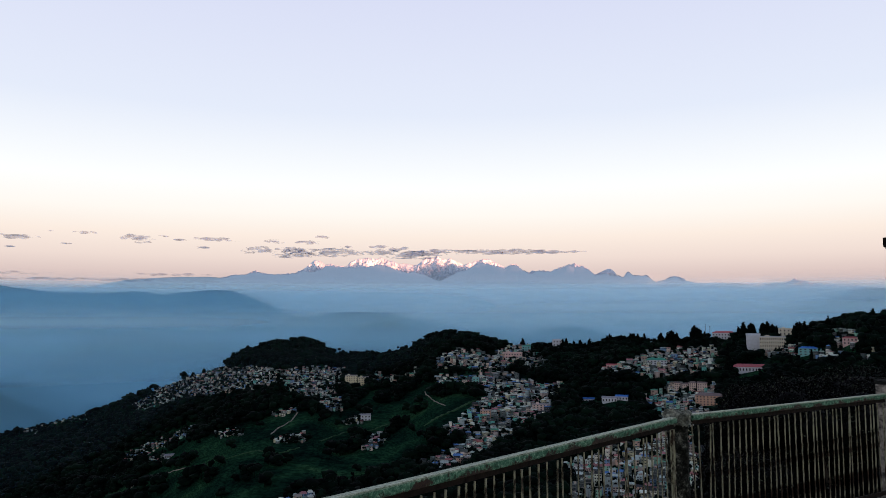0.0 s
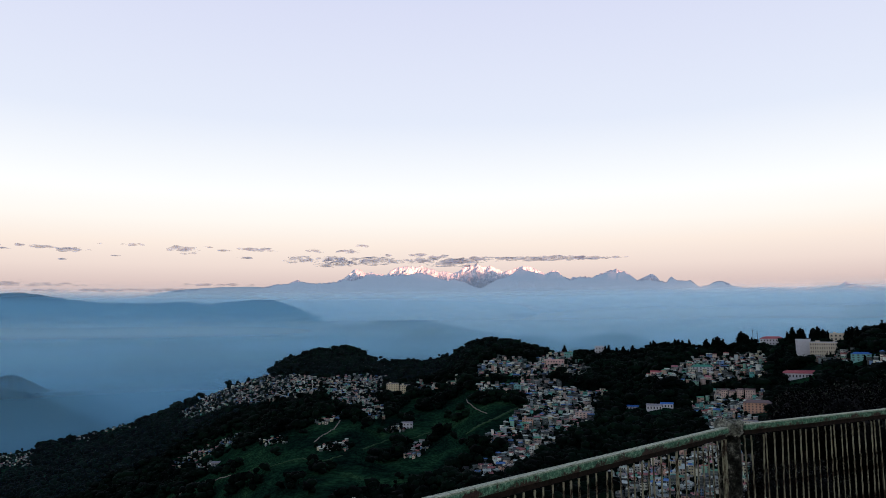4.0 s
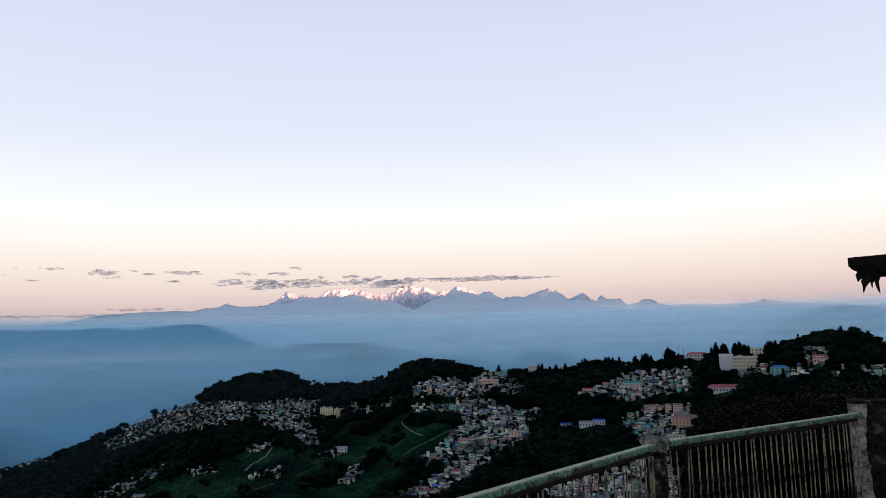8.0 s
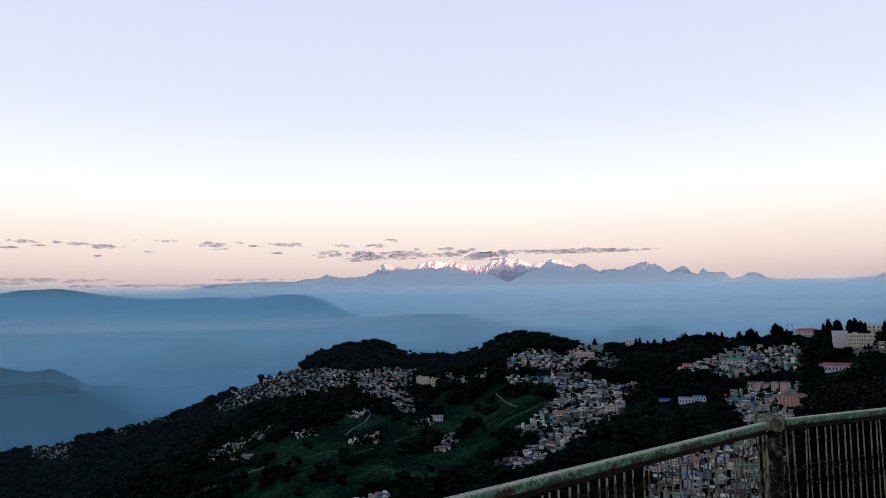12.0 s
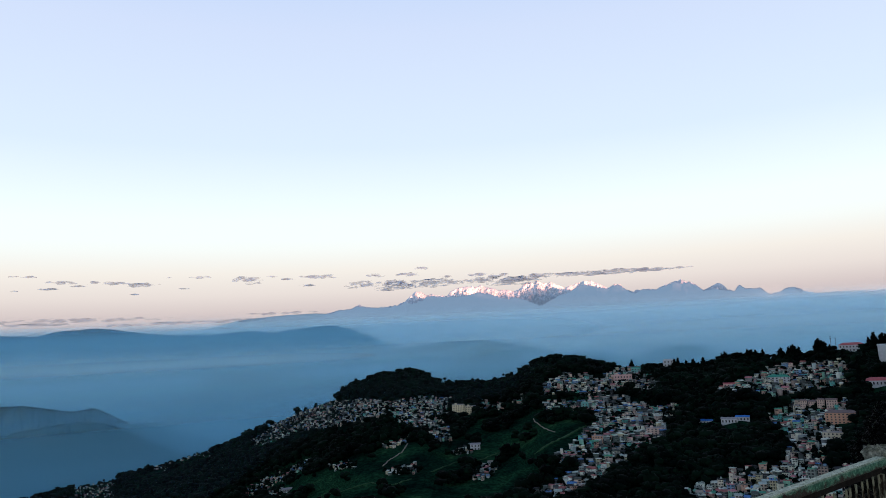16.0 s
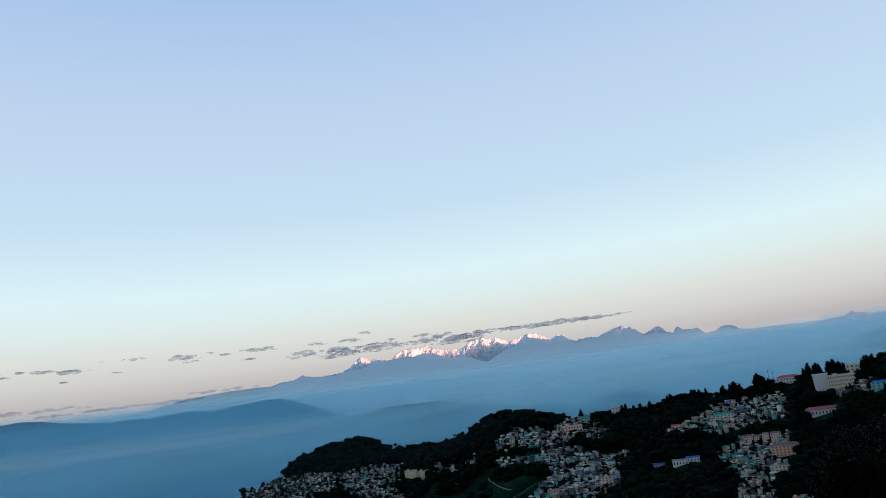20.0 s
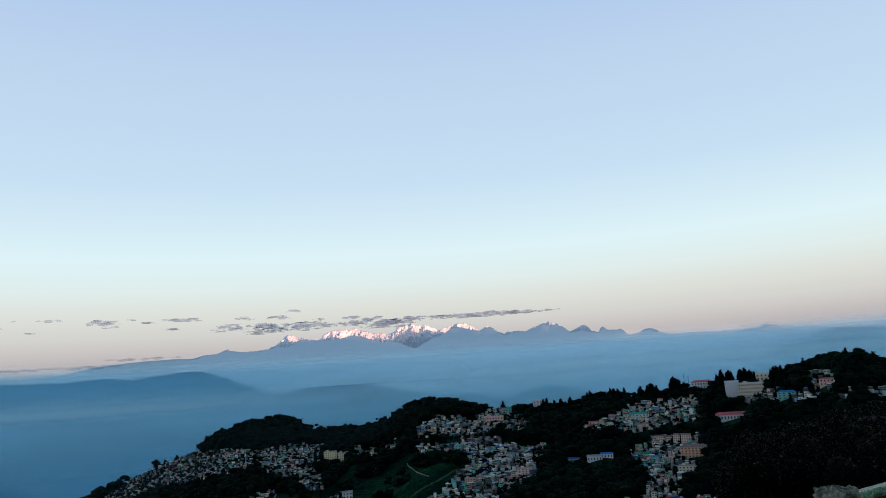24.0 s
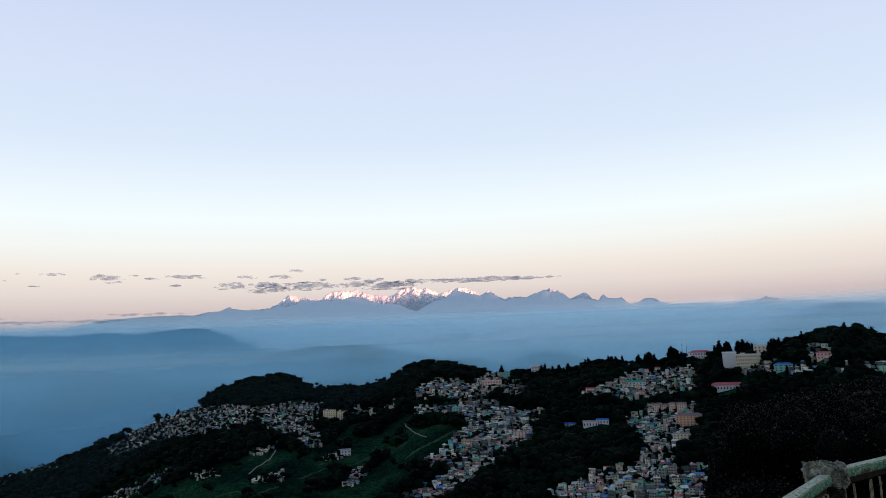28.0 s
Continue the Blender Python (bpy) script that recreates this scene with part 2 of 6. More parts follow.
def veil(name, stops, tone, streak=0.0, glow=0.0, east=None, distant=False):
    """Thin mist with haze blue in its tone: more or less clear by its height, lit by the sky; glow and distant add
    emitted haze light.
    """
    m = bpy.data.materials.new(name)
    m.use_nodes = True
    n, l = m.node_tree.nodes, m.node_tree.links
    n.clear()
    out, mixn = n.new("ShaderNodeOutputMaterial"), n.new("ShaderNodeMixShader")
    clear, milk = n.new("ShaderNodeBsdfTransparent"), n.new("ShaderNodeBsdfDiffuse")
    co, sep, rng, rp = n.new("ShaderNodeTexCoord"), n.new("ShaderNodeSeparateXYZ"), n.new("ShaderNodeMapRange"), n.new("ShaderNodeValToRGB")
    tz = n.new("ShaderNodeTexNoise")
    mp = n.new("ShaderNodeMapping")
    mp.inputs["Scale"].default_value = (0.0008, 0.0008, 0.02)
    mp.inputs["Location"].default_value = (0.21, 0.37, 0.43)
    l.new(co.outputs["Object"], mp.inputs[0])
    l.new(mp.outputs[0], tz.inputs["Vector"])
    tz.inputs["Scale"].default_value, tz.inputs["Detail"].default_value = 1.0, 2.5
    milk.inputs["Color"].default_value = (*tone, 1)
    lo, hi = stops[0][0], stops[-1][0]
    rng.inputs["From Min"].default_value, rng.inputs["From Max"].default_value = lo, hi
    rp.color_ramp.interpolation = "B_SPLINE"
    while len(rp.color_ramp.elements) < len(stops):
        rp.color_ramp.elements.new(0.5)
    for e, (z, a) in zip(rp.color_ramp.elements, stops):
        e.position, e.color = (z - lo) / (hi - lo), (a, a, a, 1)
    add = n.new("ShaderNodeMath")
    add.operation = "MULTIPLY_ADD"
    add.inputs[1].default_value = streak
    l.new(co.outputs["Object"], sep.inputs[0])
    l.new(tz.outputs["Fac"], add.inputs[0])
    l.new(sep.outputs["Z"], add.inputs[2])
    l.new(add.outputs[0], rng.inputs["Value"])
    l.new(rng.outputs[0], rp.inputs[0])
    if east:                                   # density changes along X, setting how bright the haze looks
        grow, times = n.new("ShaderNodeMapRange"), n.new("ShaderNodeMath")
        times.operation, grow.interpolation_type = "MULTIPLY", "SMOOTHSTEP"
        grow.inputs["From Min"].default_value, grow.inputs["From Max"].default_value = east[:2]
        grow.inputs["To Min"].default_value = east[2]
        l.new(sep.outputs["X"], grow.inputs["Value"])
        l.new(rp.outputs[0], times.inputs[0])
        l.new(grow.outputs[0], times.inputs[1])
        l.new(times.outputs[0], mixn.inputs[0])
    else:
        l.new(rp.outputs[0], mixn.inputs[0])
    l.new(clear.outputs[0], mixn.inputs[1])
    # no real source: emission stands in for light scattered by haze
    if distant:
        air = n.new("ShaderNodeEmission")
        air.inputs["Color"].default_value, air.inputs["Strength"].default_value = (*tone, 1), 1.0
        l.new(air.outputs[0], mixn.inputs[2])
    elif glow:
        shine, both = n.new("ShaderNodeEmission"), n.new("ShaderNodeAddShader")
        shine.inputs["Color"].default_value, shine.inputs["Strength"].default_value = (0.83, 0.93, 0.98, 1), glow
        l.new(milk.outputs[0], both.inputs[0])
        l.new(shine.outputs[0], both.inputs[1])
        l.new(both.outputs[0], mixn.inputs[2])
    else:
        l.new(milk.outputs[0], mixn.inputs[2])
    l.new(mixn.outputs[0], out.inputs[0])
    return m


# ---- building blocks ----
def mesh_of(name, verts, faces, material, smooth=False):
    me = bpy.data.meshes.new(name)
    V, F = np.asarray(verts, np.float32), np.asarray(faces, np.int32)
    me.vertices.add(len(V))
    me.vertices.foreach_set("co", V.ravel())
    me.loops.add(F.size)
    me.loops.foreach_set("vertex_index", F.ravel())
    me.polygons.add(len(F))
    me.polygons.foreach_set("loop_start", np.arange(0, F.size, F.shape[1], dtype=np.int32))
    me.update(calc_edges=True)
    me.materials.append(material)
    if smooth:
        me.shade_smooth()
    return me


def part(name, bm, material, parent, label=""):
    me = bpy.data.meshes.new(name)
    bm.to_mesh(me)
    bm.free()
    me.materials.append(material)
    ob = new(name, me)
    ob.parent = parent
    return tagged(ob, label)


def box(bm, x0, x1, y0, y1, z0, z1, bevel=0.0, m=None):
    r = bmesh.ops.create_cube(bm, size=1)
    vs = r["verts"]
    t = Matrix.Translation(((x0 + x1) / 2, (y0 + y1) / 2, (z0 + z1) / 2)) @ Matrix.Diagonal((x1 - x0, y1 - y0, z1 - z0, 1))
    bmesh.ops.transform(bm, matrix=(m @ t) if m else t, verts=vs)
    if bevel:
        es = {e for v in vs for e in v.link_edges}
        bmesh.ops.bevel(bm, geom=list(es), offset=bevel, segments=2, affect="EDGES")
    return vs


def tube(bm, a, b, r0, r1=None, n=8):
    a, b = Vector(a), Vector(b)
    r1 = r0 if r1 is None else r1
    r = bmesh.ops.create_cone(bm, cap_ends=True, segments=n, radius1=r0, radius2=r1, depth=(b - a).length)
    q = (b - a).to_track_quat("Z", "Y").to_matrix().to_4x4()
    bmesh.ops.transform(bm, matrix=Matrix.Translation((a + b) / 2) @ q, verts=r["verts"])
    return r["verts"]


def polar(az, d, z):
    return Vector((d * math.sin(radians(az)), d * math.cos(radians(az)), z))


# ---- the land ----
CREST = [(-60, -12), (-45, -10.3), (-36.5, -8.8), (-31, -8.1), (-26.7, -7.05), (-24.9, -6.8), (-22.7, -5.9), (-19.3, -4.7), (-17.1, -4.1),
         (-15.3, -3.05), (-13.3, -2.35), (-10.3, -2.2), (-8.1, -3.4), (-4.2, -3.4), (-2.4, -2.8), (-1.1, -2.05), (0.7, -1.75), (2.7, -1.95),
         (5.1, -2.5), (9.1, -2.5), (11.2, -2.65), (13.4, -1.95), (17.1, -2.25), (19.5, -1.75), (23, -1.7), (25.6, -1.35), (27, -1.05),
         (28.5, -0.82), (29.1, -0.58), (30.4, -0.48), (31.4, -0.42), (31.9, -0.52), (32.4, -0.82), (32.9, -1.25), (34.2, -2.05), (36, -3.2), (60, -6)]
CREST_AT = [(-60, 2300), (-31, 2080), (-20, 1930), (-10, 1820), (-4, 1700), (2, 1560), (10, 1460), (20, 1350), (31, 1215), (60, 950)]
FOOT = 560.0


def wob(x, y, s, seed=0):
    """Smooth, cheap relief between -1 and 1."""
    return (np.sin(x / s + seed) * np.cos(y / s * 1.3 + 2 * seed) + 0.6 * np.sin(x / s * 2.3 - y / s * 1.7 + 5 * seed)
            + 0.4 * np.cos(x / s * 3.9 + y / s * 4.3 + seed)) / 2.0


def land(az, d):
    """Height of the land at an azimuth in degrees and a distance in metres from the terrace."""
    az, d = np.broadcast_arrays(np.asarray(az, float), np.asarray(d, float))
    dr = np.interp(az, *zip(*CREST_AT))
    zr = EYE + dr * np.tan(np.radians(np.interp(az, *zip(*CREST))))
    zv = np.minimum(-222.0, zr - 90)
    x, y = d * np.sin(np.radians(az)), d * np.cos(np.radians(az))
    u = np.clip((d - FOOT) / (dr - FOOT), 0, 1)
    hill = zv + (zr - zv) * u + (wob(x, y, 80, 1) * 7 + wob(x, y, 27, 2) * 1.6) * np.sin(np.pi * u) ** 0.7
    s = np.clip((d - 8) / (FOOT - 8), 0, 1)
    near = -3.0 + (zv + 3.0) * s ** 0.85 + wob(x, y, 17, 3) * 1.2 * np.minimum(1, s * 10)
    back = zr - (d - dr) * 0.55 - (1 - np.exp(-(d - dr) / 60)) * 10 + wob(x, y, 60, 4) * 0
    z = np.where(d < FOOT, near, np.where(d <= dr, hill, back))
    return np.maximum(z, VALLEY)


def meet_all(az, el):
    """Distances at which lines of sight from the terrace, at azimuths and elevations, meet the hillside; 0 where they pass over it."""
    ds = np.arange(FOOT + 5, 2250, 5.0)
    out = []
    for a, e in zip(np.array_split(az, max(1, len(az) // 2000)), np.array_split(el, max(1, len(az) // 2000))):
        over = land(a[:, None], ds[None, :]) >= EYE + ds[None, :] * np.tan(np.radians(e))[:, None]
        out.append(np.where(over.any(1), ds[over.argmax(1)], 0.0))
    return np.concatenate(out)


def meet(az, el):
    return float(meet_all(np.array([az], float), np.array([el], float))[0]) or None


az_fine = np.concatenate([np.arange(-180, -52, 8), np.arange(-52, 52, 0.4), np.arange(52, 180.1, 8)])
rings = np.concatenate([[0.5, 4, 7], np.arange(8, 60, 4), np.arange(60, FOOT, 15), np.arange(FOOT, 2200, 10), np.arange(2200, 2900, 40), [3200, 5000, 8000, 12000]])
A, Dd = np.meshgrid(az_fine, rings, indexing="ij")
Z = land(A, Dd)
X, Y = Dd * np.sin(np.radians(A)), Dd * np.cos(np.radians(A))
idx = np.arange(A.size).reshape(A.shape)
quads = np.stack([idx[:-1, :-1], idx[1:, :-1], idx[1:, 1:], idx[:-1, 1:]], -1).reshape(-1, 4)[:, ::-1]
ground = new("ground", mesh_of("ground", np.stack([X, Y, Z], -1).reshape(-1, 3), quads, M["hill"], True))
tagged(ground, "steep green hillsides with tea terraces falling into a deep valley", "hillside", kind="structure")


def lattice(u, v, seed, octaves=5, gain=0.55, ridged=False):
    """Fractal relief from random lattices, about 0 to 1; ridged gives sharp crests."""
    rng, out, amp, tot, f = np.random.default_rng(seed), 0.0, 1.0, 0.0, 1.0
    u, v = u - u.min(), v - v.min()
    for _ in range(octaves):
        x, y = u * f, v * f
        g = rng.random((int(x.max()) + 3, int(y.max()) + 3))
        i, k = x.astype(int), y.astype(int)
        a, b = x - i, y - k
        a, b = a * a * (3 - 2 * a), b * b * (3 - 2 * b)
        n = (g[i, k] * (1 - a) + g[i + 1, k] * a) * (1 - b) + (g[i, k + 1] * (1 - a) + g[i + 1, k + 1] * a) * b
        out = out + amp * (1 - abs(2 * n - 1) if ridged else n)
        tot, amp, f = tot + amp, amp * gain, f * 2
    return out / tot


CREST_LINE = {}


def far_ridge(name, crest, dist, depth, rough, material, label, category, seed, base=VALLEY, step=0.1, rows=30, spur=0.0, scale=0.45, sharp=False, relief=None):
    """A ridge with a crest through the given azimuths and elevations, with spurs running down towards the terrace."""
    az = np.arange(crest[0][0], crest[-1][0] + step, step)
    el = np.interp(az, *zip(*crest))
    jag = lattice(az * (2.6 if sharp else 0.9), np.zeros_like(az), seed, 7, 0.58, sharp) - 0.5
    ends = np.clip(np.minimum(az - az[0], az[-1] - az) / 2.0, 0.1, 1)
    zc = EYE + dist * np.tan(np.radians(el)) + jag * 4 * rough * ends
    CREST_LINE[name] = list(zip(az, np.degrees(np.arctan2(zc - EYE, dist))))
    v = np.concatenate([[-0.3, -0.12], np.linspace(0, 1, rows) ** 1.2])
    aa, vv = np.meshgrid(az, v, indexing="ij")
    zz = np.repeat(zc[:, None], len(v), 1)
    if sharp:
        down = vv * 3.8
        f1 = lattice((aa * 0.85 + down * 0.55) * scale * 1.9, (down * 0.8 - aa * 0.5) * scale * 1.9, seed + 50, 6, 0.58, True)
        f2 = lattice((aa * 0.8 - down * 0.6) * scale * 3.1, (down * 0.75 + aa * 0.6) * scale * 3.1, seed + 90, 5, 0.6, True)
    else:
        f1 = lattice((aa + 1.6 * vv) * scale * 2, vv * 2.2 + aa * 0.25 - (aa.min() * 0.25), seed + 50, 6, 0.6, True)
        f2 = lattice((aa - 1.4 * vv) * scale * 3, vv * 2.6, seed + 90, 5, 0.6, True)
    fold = 0.65 * f1 + 0.35 * f2
    fall = np.clip(vv, 0, 1)
    side = np.sin(np.pi * np.clip(fall, 0, 1)) ** 0.55
    r = dist - depth * (fall + spur * (fold - 0.5) * 2 * side) - np.minimum(vv, 0) * depth * 3
    h = np.where(vv < 0, zz + vv * (zz - base), zz + (base - zz) * fall ** 0.85 - 3.2 * (relief or rough) * spur * (1 - fold) * side)
    verts = np.stack([r * np.sin(np.radians(aa)), r * np.cos(np.radians(aa)), h], -1).reshape(-1, 3)
    nv = len(v)
    ii = np.arange(len(az) * nv).reshape(len(az), nv)
    fs = np.stack([ii[:-1, :-1], ii[1:, :-1], ii[1:, 1:], ii[:-1, 1:]], -1).reshape(-1, 4)
    ob = new(name, mesh_of(name, verts, fs, material, material is not M["snow"]))
    return tagged(ob, label, category, kind="structure")


MASSIF = [(-18.5, 2.2), (-17.2, 2.75), (-16.15, 3.03), (-15.27, 3.1), (-14.52, 3.33), (-13.73, 3.12), (-13.15, 3.06), (-12.17, 3.15), (-11.5, 3.25), (-10.91, 3.54), (-10.45, 3.92), (-10.12, 4.22), (-9.67, 4.15),
          (-9.24, 3.86), (-8.79, 3.93), (-8.34, 3.82), (-7.67, 3.79), (-7.21, 4.13), (-6.66, 4.37), (-5.85, 4.42), (-5.18, 4.34), (-4.86, 4.46), (-4.42, 4.26), (-3.63, 4.04), (-2.96, 4.05), (-2.31, 3.79),
          (-1.85, 4.03), (-1.47, 4.37), (-1.02, 4.52), (-0.72, 4.41), (-0.48, 4.62), (-0.18, 4.47), (0.29, 4.31), (0.61, 4.42), (1.03, 4.18), (1.67, 3.96), (2.2, 4.06), (2.65, 4.21), (3.22, 4.35), (3.66, 4.37),
          (4.28, 4.07), (4.9, 3.72)]
EASTERN_PEAKS = [(4.7, 3.5), (4.95, 3.74), (5.47, 3.99), (5.85, 3.92), (6.24, 3.55), (6.77, 3.3), (7.2, 3.45), (7.83, 3.45), (8.45, 3.36), (9.09, 3.62), (9.72, 3.83), (10.34, 3.98), (10.61, 3.83), (10.94, 3.85), (11.39, 3.55),
                 (11.87, 3.09), (12.41, 3.3), (12.83, 3.60), (13.2, 3.41), (13.56, 3.01), (14.01, 2.9), (14.36, 3.29), (14.79, 3.01), (15.36, 2.97), (15.74, 2.98), (15.98, 2.76), (16.44, 2.44), (17.02, 2.66), (17.77, 2.9),
                 (18.2, 2.8), (18.64, 2.5), (19.33, 2.35), (20.3, 2.35), (21.9, 2.28), (23.6, 2.25), (25.4, 2.3), (25.94, 2.56), (26.24, 2.46), (26.8, 2.28), (28, 2.15), (31, 1.9)]
# these crests follow the lower edge of the sunlit snow, shaping its shade
SHADED_WEST = [(-20, 0.8), (-17, 2.6), (-16.15, 3.0), (-15.27, 3.05), (-14.52, 3.28), (-13.7, 3.08), (-12.2, 3.1), (-11.5, 3.2), (-10.9, 3.4), (-10.4, 3.26), (-9.7, 3.46), (-9.2, 3.76), (-8.8, 3.86), (-8.3, 3.75), (-7.6, 3.66),
               (-6.6, 3.70), (-5.9, 3.74), (-5.0, 3.9), (-4.3, 3.72), (-3.66, 3.52), (-2.8, 3.28), (-2.3, 3.45), (-1.7, 3.2), (-1.0, 2.95), (-0.4, 2.65), (0.06, 2.75), (0.5, 3.05), (1.2, 3.36), (2.0, 3.55), (2.7, 4.0), (3.2, 4.1), (3.8, 3.95),
               (4.4, 3.8), (4.9, 3.6), (5.3, 3.0)]
SHADED_EAST = [(3.8, 2.6), (4.9, 3.64), (5.47, 3.93), (5.85, 3.86), (6.24, 3.45), (6.77, 3.18), (7.2, 3.36), (7.8, 3.42), (8.45, 3.32), (9.1, 3.58), (9.7, 3.79), (10.3, 3.72), (10.9, 3.72), (11.4, 3.5), (11.87, 3.05), (12.4, 3.1), (12.8, 3.08),
               (13.5, 2.93), (14.0, 2.86), (14.36, 3.25), (14.8, 2.97), (15.7, 2.94), (16.44, 2.4), (17, 2.62), (17.8, 2.86), (18.6, 2.46), (19.3, 2.3), (21, 2.2), (24, 1.2)]
far_ridge("snow_massif", MASSIF, 4700, 200, 4.5, M["snow"], "jagged snow massif, its tops pink in the first sun", "mountain", 3, base=60, step=0.03, rows=64, spur=0.85, scale=0.9, sharp=True, relief=10.0)
far_ridge("snow_peaks_east", EASTERN_PEAKS, 4715, 200, 4.0, M["snow"], "lower snow peaks with sharp, faintly pink tips", "mountain", 33, base=60, step=0.03, rows=50, spur=0.85, scale=0.9, sharp=True, relief=8.0)
k = Mat("hazed_rock", 0.9)
# the blue of haze and shade is put into this rock colour
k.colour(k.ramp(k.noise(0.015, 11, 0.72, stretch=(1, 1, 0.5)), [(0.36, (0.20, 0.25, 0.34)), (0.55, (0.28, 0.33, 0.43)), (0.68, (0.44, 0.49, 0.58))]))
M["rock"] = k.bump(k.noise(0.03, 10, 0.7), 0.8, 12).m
far_ridge("foothill_range_west", SHADED_WEST, 4440, 150, 4.5, M["rock"], "rock ridges before the snow peaks, blue haze and shade in their colour", "mountain", 23, base=60, step=0.04, rows=40, spur=0.4, scale=0.6, sharp=True, relief=10.0)
far_ridge("foothill_range_east", SHADED_EAST, 4446, 150, 4.5, M["rock"], "rock ridges before the lower peaks, blue haze and shade in their colour", "mountain", 24, base=60, step=0.04, rows=40, spur=0.4, scale=0.6, sharp=True, relief=10.0)
far_ridge("ridge_far_west", [(-60, 1.2), (-45, 1.4), (-41.7, 1.8), (-39.4, 1.95), (-37.4, 1.8), (-36.0, 2.1), (-33.7, 2.3), (-32.5, 2.15), (-30.6, 1.78), (-28.7, 1.6), (-26.7, 1.56), (-24.7, 1.56), (-23.0, 1.75), (-20.9, 1.45),
          (-19.6, 1.68), (-17.9, 1.86), (-16.4, 1.84), (-14.5, 1.17), (-12.7, 0.4), (-9.9, -0.77), (-6, -2.2), (-2, -6.5)], 3700, 290, 2.6, M["far_hill"],
          "long wooded ridge, blue in the morning haze", "hill", 5, spur=0.12)
far_ridge("ridge_beyond_west", [(-50, -3), (-40, 1.0), (-28.3, 1.7), (-26.3, 1.92), (-25.3, 2.15), (-23.8, 2.5), (-21.3, 2.75), (-17.9, 2.85), (-14, 2.6), (-11, 2.0), (-7, 0.5), (-3, -4)], 4420, 110, 1.6, M["far_hill"],
          "faint ridge behind the haze", "hill", 6, spur=0.05)
far_ridge("ridge_middle", [(-18, -6), (-14, -1.2), (-11.2, -0.15), (-8.2, 0.2), (-4.6, 0.22), (-2.0, -0.36), (0.6, -0.9), (3.8, -1.44), (8, -2.4), (13, -6)], 3500, 190, 2.2, M["far_hill"],
          "low wooded ridge sunk in valley mist", "hill", 7, spur=0.1)
HUMPS = [("hill_middle", [(-13, -7), (-9, -2.2), (-6.4, -1.1), (-4.9, -0.52), (-4.0, -0.45), (-2.8, -1.0), (0, -2.4), (4, -7)], 3080, 8),
         ("hill_beyond_town", [(-5, -7), (-1, -2.6), (1.6, -1.53), (3.6, -1.02), (4.6, -1.2), (6.5, -1.87), (9, -2.8), (13, -7)], 3100, 9),
         ("hill_beyond_ridge", [(0, -7), (4, -2.4), (6.9, -1.55), (8.6, -1.05), (10.0, -0.85), (11.4, -1.1), (12.9, -1.75), (16, -2.8), (20, -7)], 3120, 10)]
for nm, crest, dist, seed in HUMPS:
    far_ridge(nm, crest, dist, 140, 2, M["far_hill"], "rounded wooded hill in valley mist", "hill", seed, spur=0.1)
far_ridge("ridge_east", [(18, -6), (23, -1.5), (25.5, 0.25), (26.3, 0.8), (27.9, 1.22), (29.2, 1.63), (30.2, 1.84), (32.6, 1.74), (33.3, 1.46), (35, 1.25), (40, 0.9), (60, 1)], 3980, 130, 1.5, M["far_hill"],
          "pale wooded ridge in the haze", "hill", 11, spur=0.1)
far_ridge("ridge_near_west", [(-60, -2.0), (-46, -2.4), (-39.2, -2.75), (-37.9, -2.8), (-35.9, -3.2), (-34.9, -3.38), (-33.65, -3.28), (-32.9, -3.65), (-31.8, -4.25), (-31.1, -4.6), (-30.1, -4.58), (-29.5, -4.64), (-28.6, -5.1), (-27.1, -5.75), (-25.1, -6.35), (-20, -9.0)],
          2820, 190, 2.2, M["far_hill"], "wooded spur dropping into the valley, dim blue", "hill", 12, spur=0.3)
far_ridge("ridge_near_west_front", [(-50, -6.5), (-42, -5.0), (-38, -4.45), (-35.9, -4.25), (-34.2, -4.17), (-33.1, -4.3), (-31.65, -4.89), (-30.2, -5.73), (-28.3, -6.68), (-25, -8.4), (-18, -11.5)],
          2600, 150, 2.6, M["far_hill"], "lower wooded spur in front, dim blue", "hill", 13, spur=0.2)


far_ridge("ridge_in_mist", [(-40, -8), (-31.0, -5.1), (-29.2, -4.0), (-27.7, -2.85), (-25.3, -1.5), (-23.7, -1.3), (-20, -1.7), (-15, -2.2), (-8, -5)], 3120, 90, 3.0, M["far_hill"],
          "faint wooded slope showing through the mist", "hill", 14, spur=0.3)


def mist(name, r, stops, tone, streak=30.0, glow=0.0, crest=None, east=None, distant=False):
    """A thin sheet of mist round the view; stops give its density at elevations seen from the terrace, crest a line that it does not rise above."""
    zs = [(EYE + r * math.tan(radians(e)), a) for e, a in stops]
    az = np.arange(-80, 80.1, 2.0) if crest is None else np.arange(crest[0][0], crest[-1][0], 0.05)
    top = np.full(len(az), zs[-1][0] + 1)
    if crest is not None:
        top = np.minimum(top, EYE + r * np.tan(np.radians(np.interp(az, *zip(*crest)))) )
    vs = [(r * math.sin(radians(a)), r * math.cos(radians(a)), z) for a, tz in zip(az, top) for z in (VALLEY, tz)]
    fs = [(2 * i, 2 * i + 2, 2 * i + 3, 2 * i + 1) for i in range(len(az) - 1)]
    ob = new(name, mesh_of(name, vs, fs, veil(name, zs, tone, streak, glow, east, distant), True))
    return tagged(ob, "thin sheet of blue morning mist, the distant ones glowing with haze light", "mist", kind="structure" if glow or distant else "stuff")


